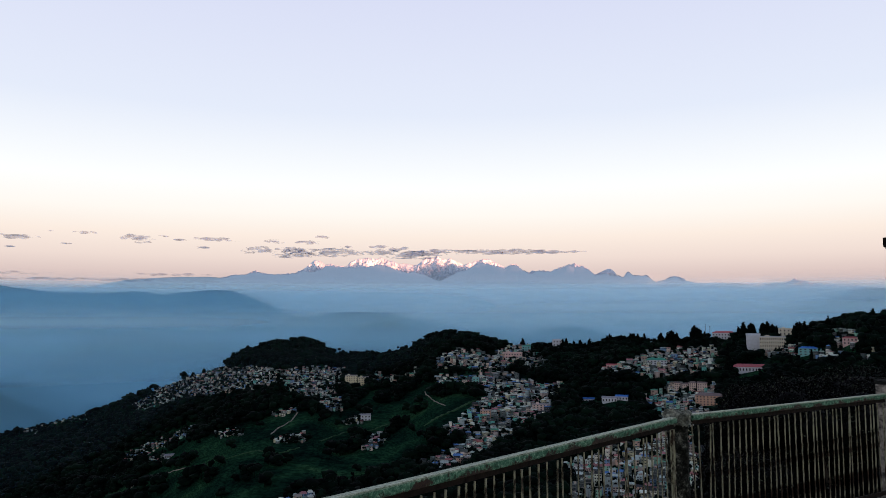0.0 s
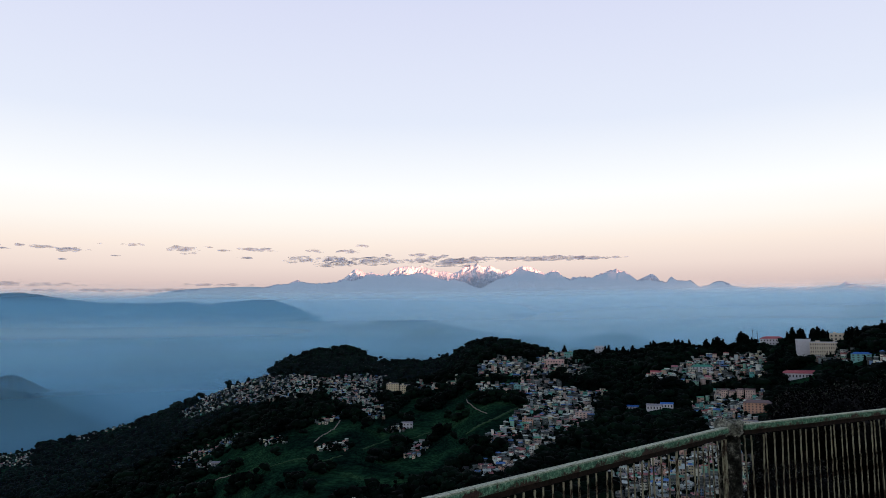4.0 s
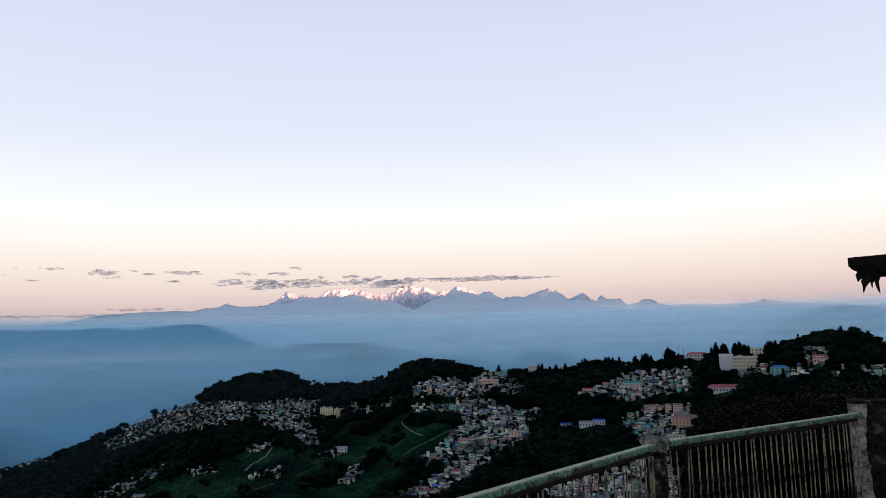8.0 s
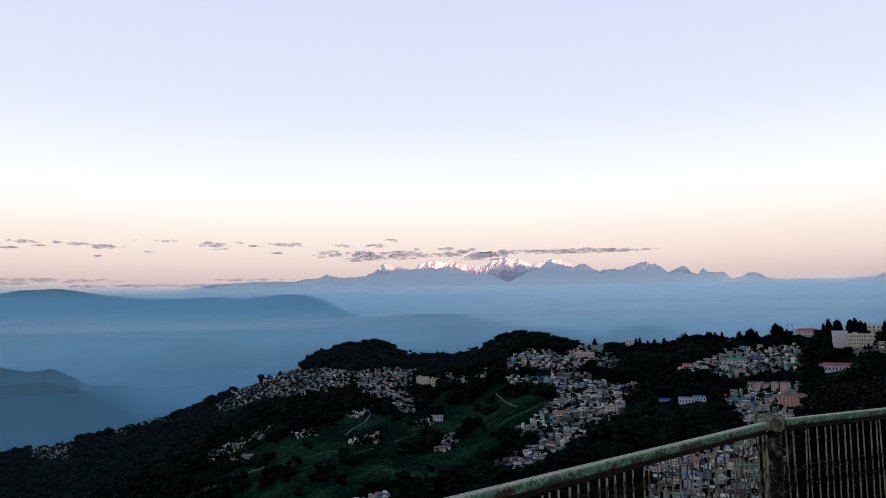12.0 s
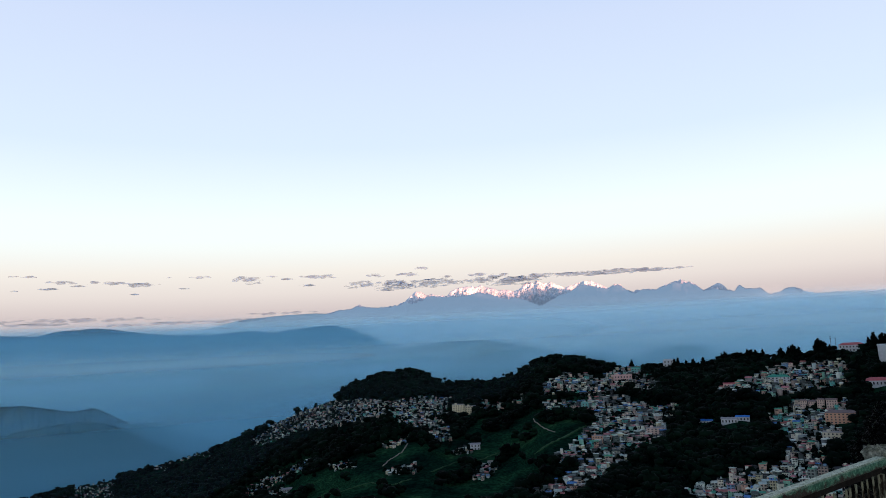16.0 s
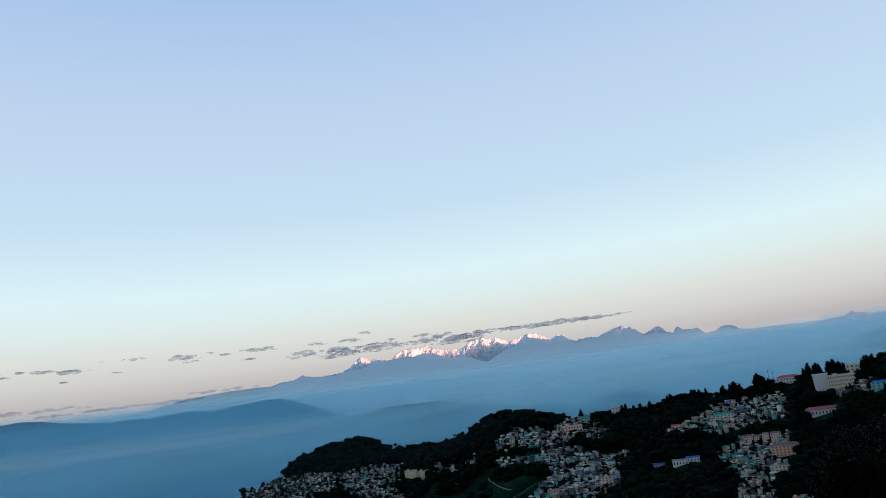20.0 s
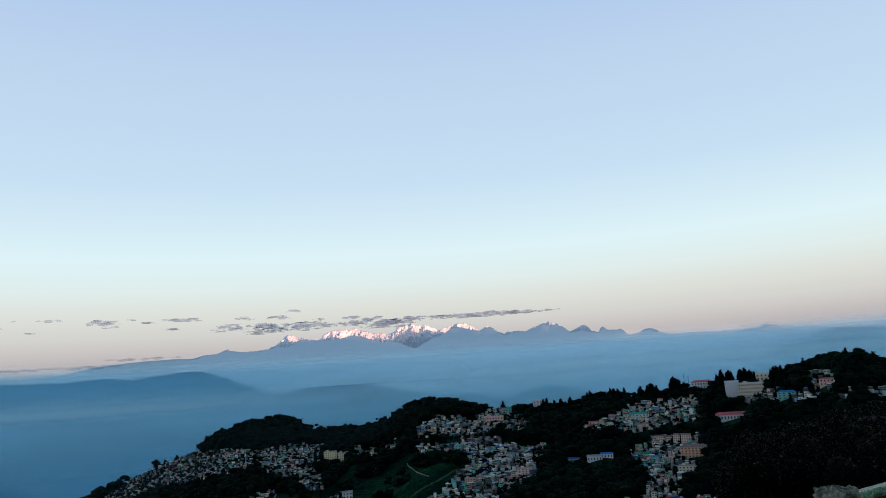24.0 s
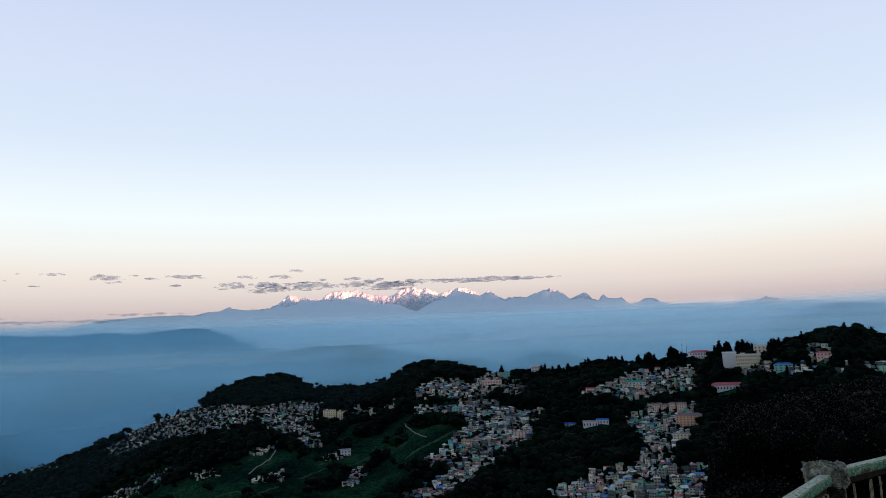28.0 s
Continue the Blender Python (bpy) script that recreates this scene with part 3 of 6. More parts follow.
# sheets with glow or distant emit painted haze light over the far ridges
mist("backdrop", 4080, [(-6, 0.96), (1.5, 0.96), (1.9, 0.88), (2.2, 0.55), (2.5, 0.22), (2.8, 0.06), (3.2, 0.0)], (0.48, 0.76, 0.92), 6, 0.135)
rock_line = ([(a, e) for a, e in CREST_LINE["ridge_beyond_west"] if -29 < a < -16.6] + [(a, e) for a, e in CREST_LINE["foothill_range_west"] if -16.6 <= a < 4.9] + [(a, e) for a, e in CREST_LINE["foothill_range_east"] if 4.9 <= a < 18.5]
             + [(a, e) for a, e in CREST_LINE["snow_peaks_east"] if 18.5 <= a < 30.5])
snow_line = [(a, e) for a, e in CREST_LINE["snow_massif"] if -18 < a < 4.9] + [(a, e) for a, e in CREST_LINE["snow_peaks_east"] if 4.9 <= a < 20]
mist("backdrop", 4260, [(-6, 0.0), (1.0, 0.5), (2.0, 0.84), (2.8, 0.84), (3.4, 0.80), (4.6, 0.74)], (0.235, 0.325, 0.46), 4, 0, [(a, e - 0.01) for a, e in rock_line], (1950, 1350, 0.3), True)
# glowing haze over the massif dims its unlit snow to blue-grey
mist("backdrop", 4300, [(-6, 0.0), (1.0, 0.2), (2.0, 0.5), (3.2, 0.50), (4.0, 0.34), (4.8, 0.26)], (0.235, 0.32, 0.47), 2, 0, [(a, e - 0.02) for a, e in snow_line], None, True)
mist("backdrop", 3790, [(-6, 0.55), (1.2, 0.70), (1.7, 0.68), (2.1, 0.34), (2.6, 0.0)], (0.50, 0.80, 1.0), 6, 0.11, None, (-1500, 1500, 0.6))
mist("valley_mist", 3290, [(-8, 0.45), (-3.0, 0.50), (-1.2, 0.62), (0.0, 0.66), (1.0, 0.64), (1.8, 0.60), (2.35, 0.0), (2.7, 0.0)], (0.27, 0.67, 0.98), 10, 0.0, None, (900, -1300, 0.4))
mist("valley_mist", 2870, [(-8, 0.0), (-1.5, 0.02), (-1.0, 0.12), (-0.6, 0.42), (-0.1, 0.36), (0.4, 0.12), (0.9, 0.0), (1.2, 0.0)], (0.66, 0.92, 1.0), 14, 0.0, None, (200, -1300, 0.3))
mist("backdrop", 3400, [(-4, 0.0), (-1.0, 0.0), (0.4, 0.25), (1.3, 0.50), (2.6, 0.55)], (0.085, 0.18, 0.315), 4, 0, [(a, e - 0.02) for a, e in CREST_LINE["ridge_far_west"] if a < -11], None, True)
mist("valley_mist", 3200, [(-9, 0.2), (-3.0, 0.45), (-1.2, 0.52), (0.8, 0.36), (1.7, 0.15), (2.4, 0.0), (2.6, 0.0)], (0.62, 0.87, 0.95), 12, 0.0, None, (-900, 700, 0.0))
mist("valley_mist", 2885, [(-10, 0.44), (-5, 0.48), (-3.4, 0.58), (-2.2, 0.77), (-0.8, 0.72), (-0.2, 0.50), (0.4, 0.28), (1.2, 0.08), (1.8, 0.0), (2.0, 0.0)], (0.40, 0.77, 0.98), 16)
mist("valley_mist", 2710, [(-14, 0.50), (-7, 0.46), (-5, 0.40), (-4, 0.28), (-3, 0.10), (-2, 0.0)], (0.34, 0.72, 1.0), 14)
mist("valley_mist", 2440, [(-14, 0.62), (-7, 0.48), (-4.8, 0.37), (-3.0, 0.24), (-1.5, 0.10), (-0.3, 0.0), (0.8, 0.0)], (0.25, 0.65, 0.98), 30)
# added sheet: its haze tint lifts the dark far woods
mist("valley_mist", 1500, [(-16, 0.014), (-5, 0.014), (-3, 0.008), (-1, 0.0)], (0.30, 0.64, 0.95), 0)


# ---- clouds: small flat clouds hanging before the mountains ----
cm = bpy.data.materials.new("cloud")
cm.use_nodes = True
cn, cl = cm.node_tree.nodes, cm.node_tree.links
cn.clear()
c_out, c_mix, c_tr, c_add, c_df = (cn.new(q) for q in ("ShaderNodeOutputMaterial", "ShaderNodeMixShader", "ShaderNodeBsdfTransparent", "ShaderNodeMixShader", "ShaderNodeBsdfDiffuse"))
c_tl, c_co, c_map, c_len, c_mp, c_ns, c_sum, c_den = (cn.new(q) for q in ("ShaderNodeBsdfTranslucent", "ShaderNodeTexCoord", "ShaderNodeMapping", "ShaderNodeVectorMath", "ShaderNodeMapping", "ShaderNodeTexNoise", "ShaderNodeMath", "ShaderNodeMapRange"))
c_df.inputs[0].default_value = c_tl.inputs[0].default_value = (0.29, 0.45, 0.65, 1)
c_add.inputs[0].default_value = 0.5
# vapour thins out towards a cloud's ends, top and foot, and in ragged patches
c_map.inputs["Location"].default_value, c_map.inputs["Scale"].default_value = (-1, 0, -1), (2, 0, 2)
c_len.operation, c_sum.operation = "LENGTH", "MULTIPLY_ADD"
c_mp.inputs["Scale"].default_value = (0.05, 0.05, 0.16)
c_ns.inputs["Scale"].default_value, c_ns.inputs["Detail"].default_value, c_ns.inputs["Roughness"].default_value = 1.0, 4.0, 0.5
c_sum.inputs[1].default_value = -4.2
c_den.inputs["From Min"].default_value, c_den.inputs["From Max"].default_value = -1.30, -1.95
c_den.inputs["To Min"].default_value, c_den.inputs["To Max"].default_value = 0.0, 0.52
c_den.interpolation_type = "SMOOTHSTEP"
cl.new(c_co.outputs["Generated"], c_map.inputs[0])
cl.new(c_map.outputs[0], c_len.inputs[0])
cl.new(c_co.outputs["Object"], c_mp.inputs[0])
c_off, c_rnd = cn.new("ShaderNodeVectorMath"), cn.new("ShaderNodeObjectInfo")
c_scl = cn.new("ShaderNodeMath")
c_scl.operation, c_scl.inputs[1].default_value = "MULTIPLY", 60.0
cl.new(c_rnd.outputs["Random"], c_scl.inputs[0])
cl.new(c_mp.outputs[0], c_off.inputs[0])
cl.new(c_scl.outputs[0], c_off.inputs[1])
cl.new(c_off.outputs[0], c_ns.inputs["Vector"])
cl.new(c_ns.outputs["Fac"], c_sum.inputs[0])
cl.new(c_len.outputs["Value"], c_sum.inputs[2])
cl.new(c_sum.outputs[0], c_den.inputs["Value"])
cl.new(c_den.outputs[0], c_mix.inputs[0])
cl.new(c_df.outputs[0], c_add.inputs[1])
cl.new(c_tl.outputs[0], c_add.inputs[2])
cl.new(c_tr.outputs[0], c_mix.inputs[1])
cl.new(c_add.outputs[0], c_mix.inputs[2])
cl.new(c_mix.outputs[0], c_out.inputs[0])
M["cloud"] = cm
M["thin_cloud"] = cm.copy()
M["thin_cloud"].node_tree.nodes["Map Range"].inputs["To Max"].default_value = 0.24


def ball(level):
    ico = bmesh.new()
    bmesh.ops.create_icosphere(ico, subdivisions=level, radius=1)
    v, f = np.array([v.co[:] for v in ico.verts]), np.array([[v.index for v in f.verts] for f in ico.faces])
    ico.free()
    return v, f


ICO_V, ICO_F = ball(2)
BALL_V, BALL_F = ball(3)


def joined(name, pieces, material, smooth=False):
    """One mesh out of many (vertices, faces) arrays."""
    n = np.cumsum([0] + [len(v) for v, _ in pieces[:-1]])
    return mesh_of(name, np.concatenate([v for v, _ in pieces]), np.concatenate([f + k0 for (_, f), k0 in zip(pieces, n)]), material, smooth)


# azimuth, elevation, width and height in degrees: the bank over the massif, the strays to the west, the long low banks
BANK = [(-14.3, 4.88, 2.2, 0.63), (-12.1, 5.01, 1.8, 0.45), (-13.2, 5.59, 1.3, 0.31), (-10.5, 5.57, 1.8, 0.31), (-11.0, 4.83, 2.7, 0.54), (-8.5, 4.77, 3.6, 0.72), (-11.7, 4.55, 2.7, 0.4), (-7.6, 5.31, 0.9, 0.18),
        (-5.1, 5.32, 1.3, 0.27), (-4.9, 4.86, 3.1, 0.45), (-2.5, 4.65, 4.0, 0.72), (-3.6, 5.19, 1.8, 0.27), (-0.5, 4.97, 3.1, 0.36), (-1.4, 4.8, 2.7, 0.4), (1.7, 4.93, 2.0, 0.36), (-9.6, 6.03, 1.1, 0.22),
        (3.7, 4.89, 2.7, 0.4), (6.1, 4.91, 3.8, 0.45), (8.2, 4.89, 2.7, 0.31), (10.2, 4.91, 2.0, 0.18)]
STRAYS = [(-26.5, 5.81, 1.3, 0.22), (-23.0, 5.58, 2.0, 0.45), (-22.6, 5.27, 1.1, 0.18), (-21.3, 5.8, 0.9, 0.13), (-20.0, 5.55, 1.1, 0.13), (-17.6, 5.65, 3.1, 0.31), (-18.5, 5.02, 1.1, 0.18),
          (-38.8, 5.91, 0.9, 0.13), (-37.8, 5.87, 0.8, 0.18), (-35.8, 5.49, 1.6, 0.27), (-34.7, 5.24, 0.9, 0.13), (-36.6, 5.06, 1.1, 0.13), (-33.8, 5.48, 0.9, 0.22), (-32.3, 5.43, 1.8, 0.27), (-30.6, 5.29, 2.2, 0.36),
          (-28.7, 5.84, 0.8, 0.13), (-27.5, 4.99, 1.1, 0.13), (-31.2, 4.64, 0.9, 0.13), (-38.8, 4.91, 0.7, 0.13)]
LOW_BANKS = [(-35.0, 2.82, 11.7, 0.30), (-37.4, 2.58, 4.5, 0.22), (-31.7, 2.42, 2.2, 0.18), (-28.7, 2.47, 4.0, 0.22), (-20.5, 2.95, 5.4, 0.22), (-24.0, 2.5, 5.6, 0.25)]
rc = np.random.default_rng(41)
for az, el, wide, high in BANK + STRAYS + LOW_BANKS:
    base = polar(az, 1700, EYE + 1700 * math.tan(radians(el)))
    cloud = new("cloud")
    cloud.matrix_world = pose(*base, 0, 0, -az)
    half, thick = radians(wide) * 1700 * 0.66, radians(high) * 1700 * 0.75
    sd = rc.uniform(0, 99)
    v = BALL_V * np.array([half, thick * 1.6, thick])
    lump = np.array([noise.fractal(Vector((q[0] / (thick * 2) + sd, q[1] / (thick * 2.2), q[2] / thick * 0.6)), 0.8, 2.1, 4) for q in v])
    ragged = np.clip(0.85 + 0.4 * lump, 0.3, 1.5)
    v = v * np.stack([0.95 + 0.05 * ragged, ragged, ragged], 1)
    v[:, 2] = np.where(v[:, 2] < 0, v[:, 2] * 0.6, v[:, 2]) + v[:, 0] * 0.02 * math.sin(sd)
    body = new("vapour", joined("vapour", [(v, BALL_F)], M["cloud" if el > 4 else "thin_cloud"], True))
    body.parent = cloud
    tagged(cloud, "long thin grey-blue cloud bank low on the horizon" if el < 4 else "small flat grey-mauve cloud over the mountains" if wide > 1.2 else "tiny wisp of grey cloud in the pale sky", "cloud", "clouds over the mountains")

# ---- terrace ----
k = Mat("old_concrete", 0.95)
c1, c2 = k.noise(15, 10, 0.75), k.noise(55, 8, 0.75)
k.colour(k.mix(k.ramp(c1, [(0.42, (0.007, 0.008, 0.006)), (0.52, (0.035, 0.037, 0.03)), (0.66, (0.30, 0.31, 0.25))]), k.ramp(c2, [(0.35, (0.5, 0.5, 0.5)), (0.65, (1.15, 1.15, 1.1))]), 1.0, "MULTIPLY"))
k.b.inputs["Specular IOR Level"].default_value = 0.05
M["concrete"] = k.bump(c2, 0.9, 0.02).m
# like the shaft's concrete but lighter, for the cap
k = Mat("paler_concrete", 0.95)
c1, c2 = k.noise(18, 10, 0.75), k.noise(60, 8, 0.75)
k.colour(k.mix(k.ramp(c1, [(0.36, (0.03, 0.032, 0.026)), (0.47, (0.22, 0.235, 0.185)), (0.62, (0.58, 0.60, 0.50))]), k.ramp(c2, [(0.35, (0.4, 0.4, 0.4)), (0.65, (1.15, 1.15, 1.1))]), 1.0, "MULTIPLY"))
k.b.inputs["Specular IOR Level"].default_value = 0.05
M["cap"] = k.bump(c2, 0.9, 0.02).m
k = Mat("stained_concrete", 0.95)
c1, c2 = k.noise(6, 10, 0.7), k.noise(28, 8, 0.75)
k.colour(k.mix(k.ramp(c1, [(0.42, (0.006, 0.007, 0.006)), (0.55, (0.022, 0.023, 0.021)), (0.68, (0.12, 0.12, 0.105))]), k.ramp(c2, [(0.35, (0.5, 0.5, 0.5)), (0.65, (1.15, 1.15, 1.1))]), 1.0, "MULTIPLY"))
k.b.inputs["Specular IOR Level"].default_value = 0.05
M["stained"] = k.bump(c2, 0.9, 0.02).m
k = Mat("peeling_green_paint", 0.6)
p1, p2 = k.noise(9, 10, 0.75), k.noise(60, 6, 0.7)
paint = k.ramp(p2, [(0.32, (0.015, 0.040, 0.022)), (0.46, (0.036, 0.115, 0.064)), (0.56, (0.085, 0.215, 0.125)), (0.68, (0.30, 0.41, 0.29))])
rust = k.ramp(p2, [(0.3, (0.010, 0.008, 0.006)), (0.7, (0.055, 0.030, 0.018))])
co, sz, creep = k.n.new("ShaderNodeTexCoord"), k.n.new("ShaderNodeSeparateXYZ"), k.n.new("ShaderNodeMath")     # rust creeps up from the rail's lower edge
creep.operation, creep.inputs[1].default_value = "MULTIPLY_ADD", 4.2
k.l.new(co.outputs["Object"], sz.inputs[0])
k.l.new(sz.outputs["Z"], creep.inputs[0])
k.l.new(p1, creep.inputs[2])
worn = k.n.new("ShaderNodeMath")
worn.operation, worn.inputs[1].default_value = "SUBTRACT", 3.93
k.l.new(creep.outputs[0], worn.inputs[0])
bare = k.n.new("ShaderNodeMapRange")            # the paint runs paler towards the flat top
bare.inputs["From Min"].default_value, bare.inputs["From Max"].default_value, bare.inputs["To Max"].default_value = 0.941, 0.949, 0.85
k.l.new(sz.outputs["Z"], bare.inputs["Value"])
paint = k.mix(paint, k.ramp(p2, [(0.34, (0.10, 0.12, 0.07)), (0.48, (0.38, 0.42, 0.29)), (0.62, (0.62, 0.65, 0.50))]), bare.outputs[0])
k.colour(k.mix(rust, paint, k.ramp(worn.outputs[0], [(0.40, (0, 0, 0)), (0.46, (1, 1, 1))])))
k.b.inputs["Specular IOR Level"].default_value = 0.2
M["rail_paint"] = k.bump(p1, 0.8, 0.006).m
k = Mat("rusty_bar", 0.75)
p1, p2 = k.noise(14, 8, 0.75, stretch=(1, 1, 0.35)), k.noise(70, 5)
k.colour(k.mix(k.ramp(p2, [(0.3, (0.010, 0.008, 0.006)), (0.7, (0.050, 0.034, 0.022))]), (0.26, 0.26, 0.17), k.ramp(p1, [(0.46, (0, 0, 0)), (0.55, (1, 1, 1))])))
k.b.inputs["Specular IOR Level"].default_value = 0.05
M["bar"] = k.bump(p2, 0.6, 0.004).m
M["rust"] = plain("rust", (0.012, 0.0085, 0.006), 0.85, 0, 25, 0.6)
k = Mat("worn_whitewash", 0.95)
pw = k.noise(16, 8, 0.7)
k.colour(k.ramp(pw, [(0.40, (0.03, 0.028, 0.025)), (0.5, (0.17, 0.155, 0.13)), (0.65, (0.38, 0.35, 0.30))])).bump(pw, 0.6, 0.01)
M["plaster"] = k.m
M["rope"] = plain("pale_rope", (0.42, 0.40, 0.34), 0.9, 0, 60)

POST = Vector((1.60, 5.01, 0))
POST2 = Vector((4.02, 6.50, 0))
RAIL_TOP = 0.95
left_way = Vector((-0.676, -0.737, 0)).normalized()
right_way = (Vector((3.78, 6.33, 0)) - Vector((1.71, 5.06, 0))).normalized()
third_way = Vector((0.93, 0.36, 0)).normalized()

out_l = Vector((-0.737, 0.676, 0))
edge = [POST + left_way * 9 + out_l * 0.25, POST + Vector((-0.1, 0.3, 0)), POST2 + Vector((-0.05, 0.3, 0)), POST2 + third_way * 6 + Vector((0, 0.3, 0)),
        Vector((10, -6, 0)), Vector((-4.0, -7, 0))]
bm = bmesh.new()
f = bm.faces.new([bm.verts.new((*p.xy, -0.02)) for p in edge])
if f.normal.z < 0 or f.calc_area() and (f.normal_update() or f.normal.z) < 0:
    f.normal_flip()
ext = bmesh.ops.extrude_face_region(bm, geom=[f])
bmesh.ops.translate(bm, vec=(0, 0, -5.0), verts=[v for v in ext["geom"] if isinstance(v, bmesh.types.BMVert)])
bmesh.ops.recalc_face_normals(bm, faces=bm.faces)
me = bpy.data.meshes.new("terrace")
bm.to_mesh(me)
bm.free()
me.materials.append(M["concrete"])
tagged(new("terrace", me), "weathered concrete viewing terrace above the valley", "terrace", kind="structure")


def rough_post(name, at, turn, wx, wy, h, cap, label, seed):
    """A cast concrete post with broken edges and, where there is one, a crumbling cap."""
    ob = new(name)
    ob.matrix_world = pose(at.x, at.y, -0.02, 0, 0, turn)
    rp = np.random.default_rng(seed)

    def lump(x, y, z0, z1, cut, amp):
        b = bmesh.new()
        box(b, -x, x, -y, y, z0, z1)
        bmesh.ops.subdivide_edges(b, edges=b.edges[:], cuts=cut, use_grid_fill=True)
        for v in b.verts:
            q = noise.noise_vector(v.co * 14 + Vector((seed, 0, 0))) * amp + noise.noise_vector(v.co * 45) * amp * 0.9
            v.co += q
            edges = (abs(abs(v.co.x) - x) < 0.02) + (abs(abs(v.co.y) - y) < 0.02) + (abs(v.co.z - z1) < 0.02)
            if edges > 1 and rp.random() < 0.5:
                v.co.x *= 0.9
                v.co.y *= 0.9
        return b
    part("shaft", lump(wx / 2, wy / 2, 0, h, 9, 0.006), M["concrete" if cap else "stained"], ob)
    if cap:
        c = bmesh.new()
        bmesh.ops.create_icosphere(c, subdivisions=6, radius=1)
        for v in c.verts:
            q = Vector([math.copysign(abs(t) ** 0.45, t) for t in v.co])
            v.co = Vector((q.x * (wx / 2 + cap), q.y * (wy / 2 + cap), h + 0.045 + q.z * 0.045))
            v.co += noise.noise_vector(v.co * 22 + Vector((seed, 3, 0))) * 0.02 + noise.noise_vector(v.co * 60) * 0.015 + noise.noise_vector(v.co * 150) * 0.009
        part("cap", c, M["cap"], ob, "broken concrete cap with rounded, crumbling edges")
    return tagged(ob, label, "post", "concrete railing posts")


rough_post("concrete_post", POST, -24, 0.13, 0.13, 0.91, 0.014, "dark weathered concrete railing post with a crumbling cap", 4)
rough_post("concrete_post", POST2 + Vector((0.01, 0, 0)), -30, 0.33, 0.28, 1.07, 0, "thick stained concrete railing post with whitewash remains", 9)
rough_post("concrete_post", POST + left_way * 3.75, 44, 0.15, 0.15, 0.93, 0.035, "dark weathered concrete railing post with a crumbling cap", 14)
rough_post("concrete_post", POST2 + third_way * 2.7, 20, 0.22, 0.2, 1.02, 0, "thick stained concrete railing post", 19)


def panel(a, way, length, gap, seed, label, ends=True, lift=0.0):
    """A steel railing panel: angle-iron top rail, lower rail, end bar and many thin bars."""
    rp = np.random.default_rng(seed)
    ob = new("railing_panel")
    ang = math.degrees(math.atan2(way.y, way.x))
    ob.matrix_world = pose(a.x, a.y, lift, 0, 0, ang)
    b = bmesh.new()
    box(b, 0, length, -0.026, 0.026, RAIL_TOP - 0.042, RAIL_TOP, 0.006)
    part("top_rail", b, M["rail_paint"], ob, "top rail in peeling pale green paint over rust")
    b = bmesh.new()
    box(b, 0.015, length - 0.015, -0.006, 0.006, RAIL_TOP - 0.072, RAIL_TOP - 0.043)
    part("fixing_strip", b, M["rust"], ob, "rusty flat strip under the top rail")
    b = bmesh.new()
    box(b, 0.015, length - 0.015, -0.006, 0.006, 0.10, 0.135)
    part("bottom_rail", b, M["rust"], ob)
    bar = bmesh.new()
    box(bar, -0.0042, 0.0042, -0.0042, 0.0042, 0.137, RAIL_TOP - 0.08)
    me = bpy.data.meshes.new("bar")
    bar.to_mesh(me)
    bar.free()
    me.materials.append(M["bar"])
    for i in range(int((length - 0.06) / gap) + 1):
        o = new("bar", me)
        o.parent = ob
        o.matrix_basis = pose(0.04 + i * gap + rp.normal(0, 0.004), 0, 0, rp.normal(0, 0.5), rp.normal(0, 0.7), rp.uniform(0, 40))
    if ends:
        for x in (0.02, length - 0.02):
            b = bmesh.new()
            box(b, x - 0.018, x + 0.018, -0.008, 0.008, 0.0, RAIL_TOP - 0.08)
            part("end_bar", b, M["bar"], ob)
    for x in (0.25, length / 2, length - 0.25):
        b = bmesh.new()
        box(b, x - 0.012, x + 0.012, -0.012, 0.012, -0.03 - lift, 0.10)
        part("foot", b, M["rust"], ob)
    return tagged(ob, label, "railing", "terrace railing panels")


plaster = bpy.data.objects["concrete_post.001"]
b = bmesh.new()
box(b, -0.163, -0.035, -0.158, -0.140, 0.02, 1.04)
bmesh.ops.subdivide_edges(b, edges=b.edges[:], cuts=18, use_grid_fill=True)
for v in b.verts:
    v.co.x += (0.012 * math.sin(v.co.z * 7) + 0.03 * noise.noise(v.co * 16) + 0.014 * noise.noise(v.co * 50)) * (v.co.x > -0.10)
    v.co.y += 0.003 * noise.noise(v.co * 30)
part("plaster_patch", b, M["plaster"], plaster, "remains of pale whitewashed plaster")
b = bmesh.new()
box(b, 0.140, 0.163, -0.150, -0.139, 0.02, 0.72)
bmesh.ops.subdivide_edges(b, edges=b.edges[:], cuts=8, use_grid_fill=True)
for v in b.verts:
    v.co.x += 0.02 * noise.noise(v.co * 14) * (v.co.x < 0.15)
k = Mat("old_teal_paint", 0.9)
k.colour(k.ramp(k.noise(20, 8, 0.75), [(0.42, (0.008, 0.012, 0.011)), (0.52, (0.04, 0.12, 0.115)), (0.66, (0.10, 0.24, 0.22))]))
part("paint_strip", b, k.m, plaster, "strip of old teal paint down the edge")

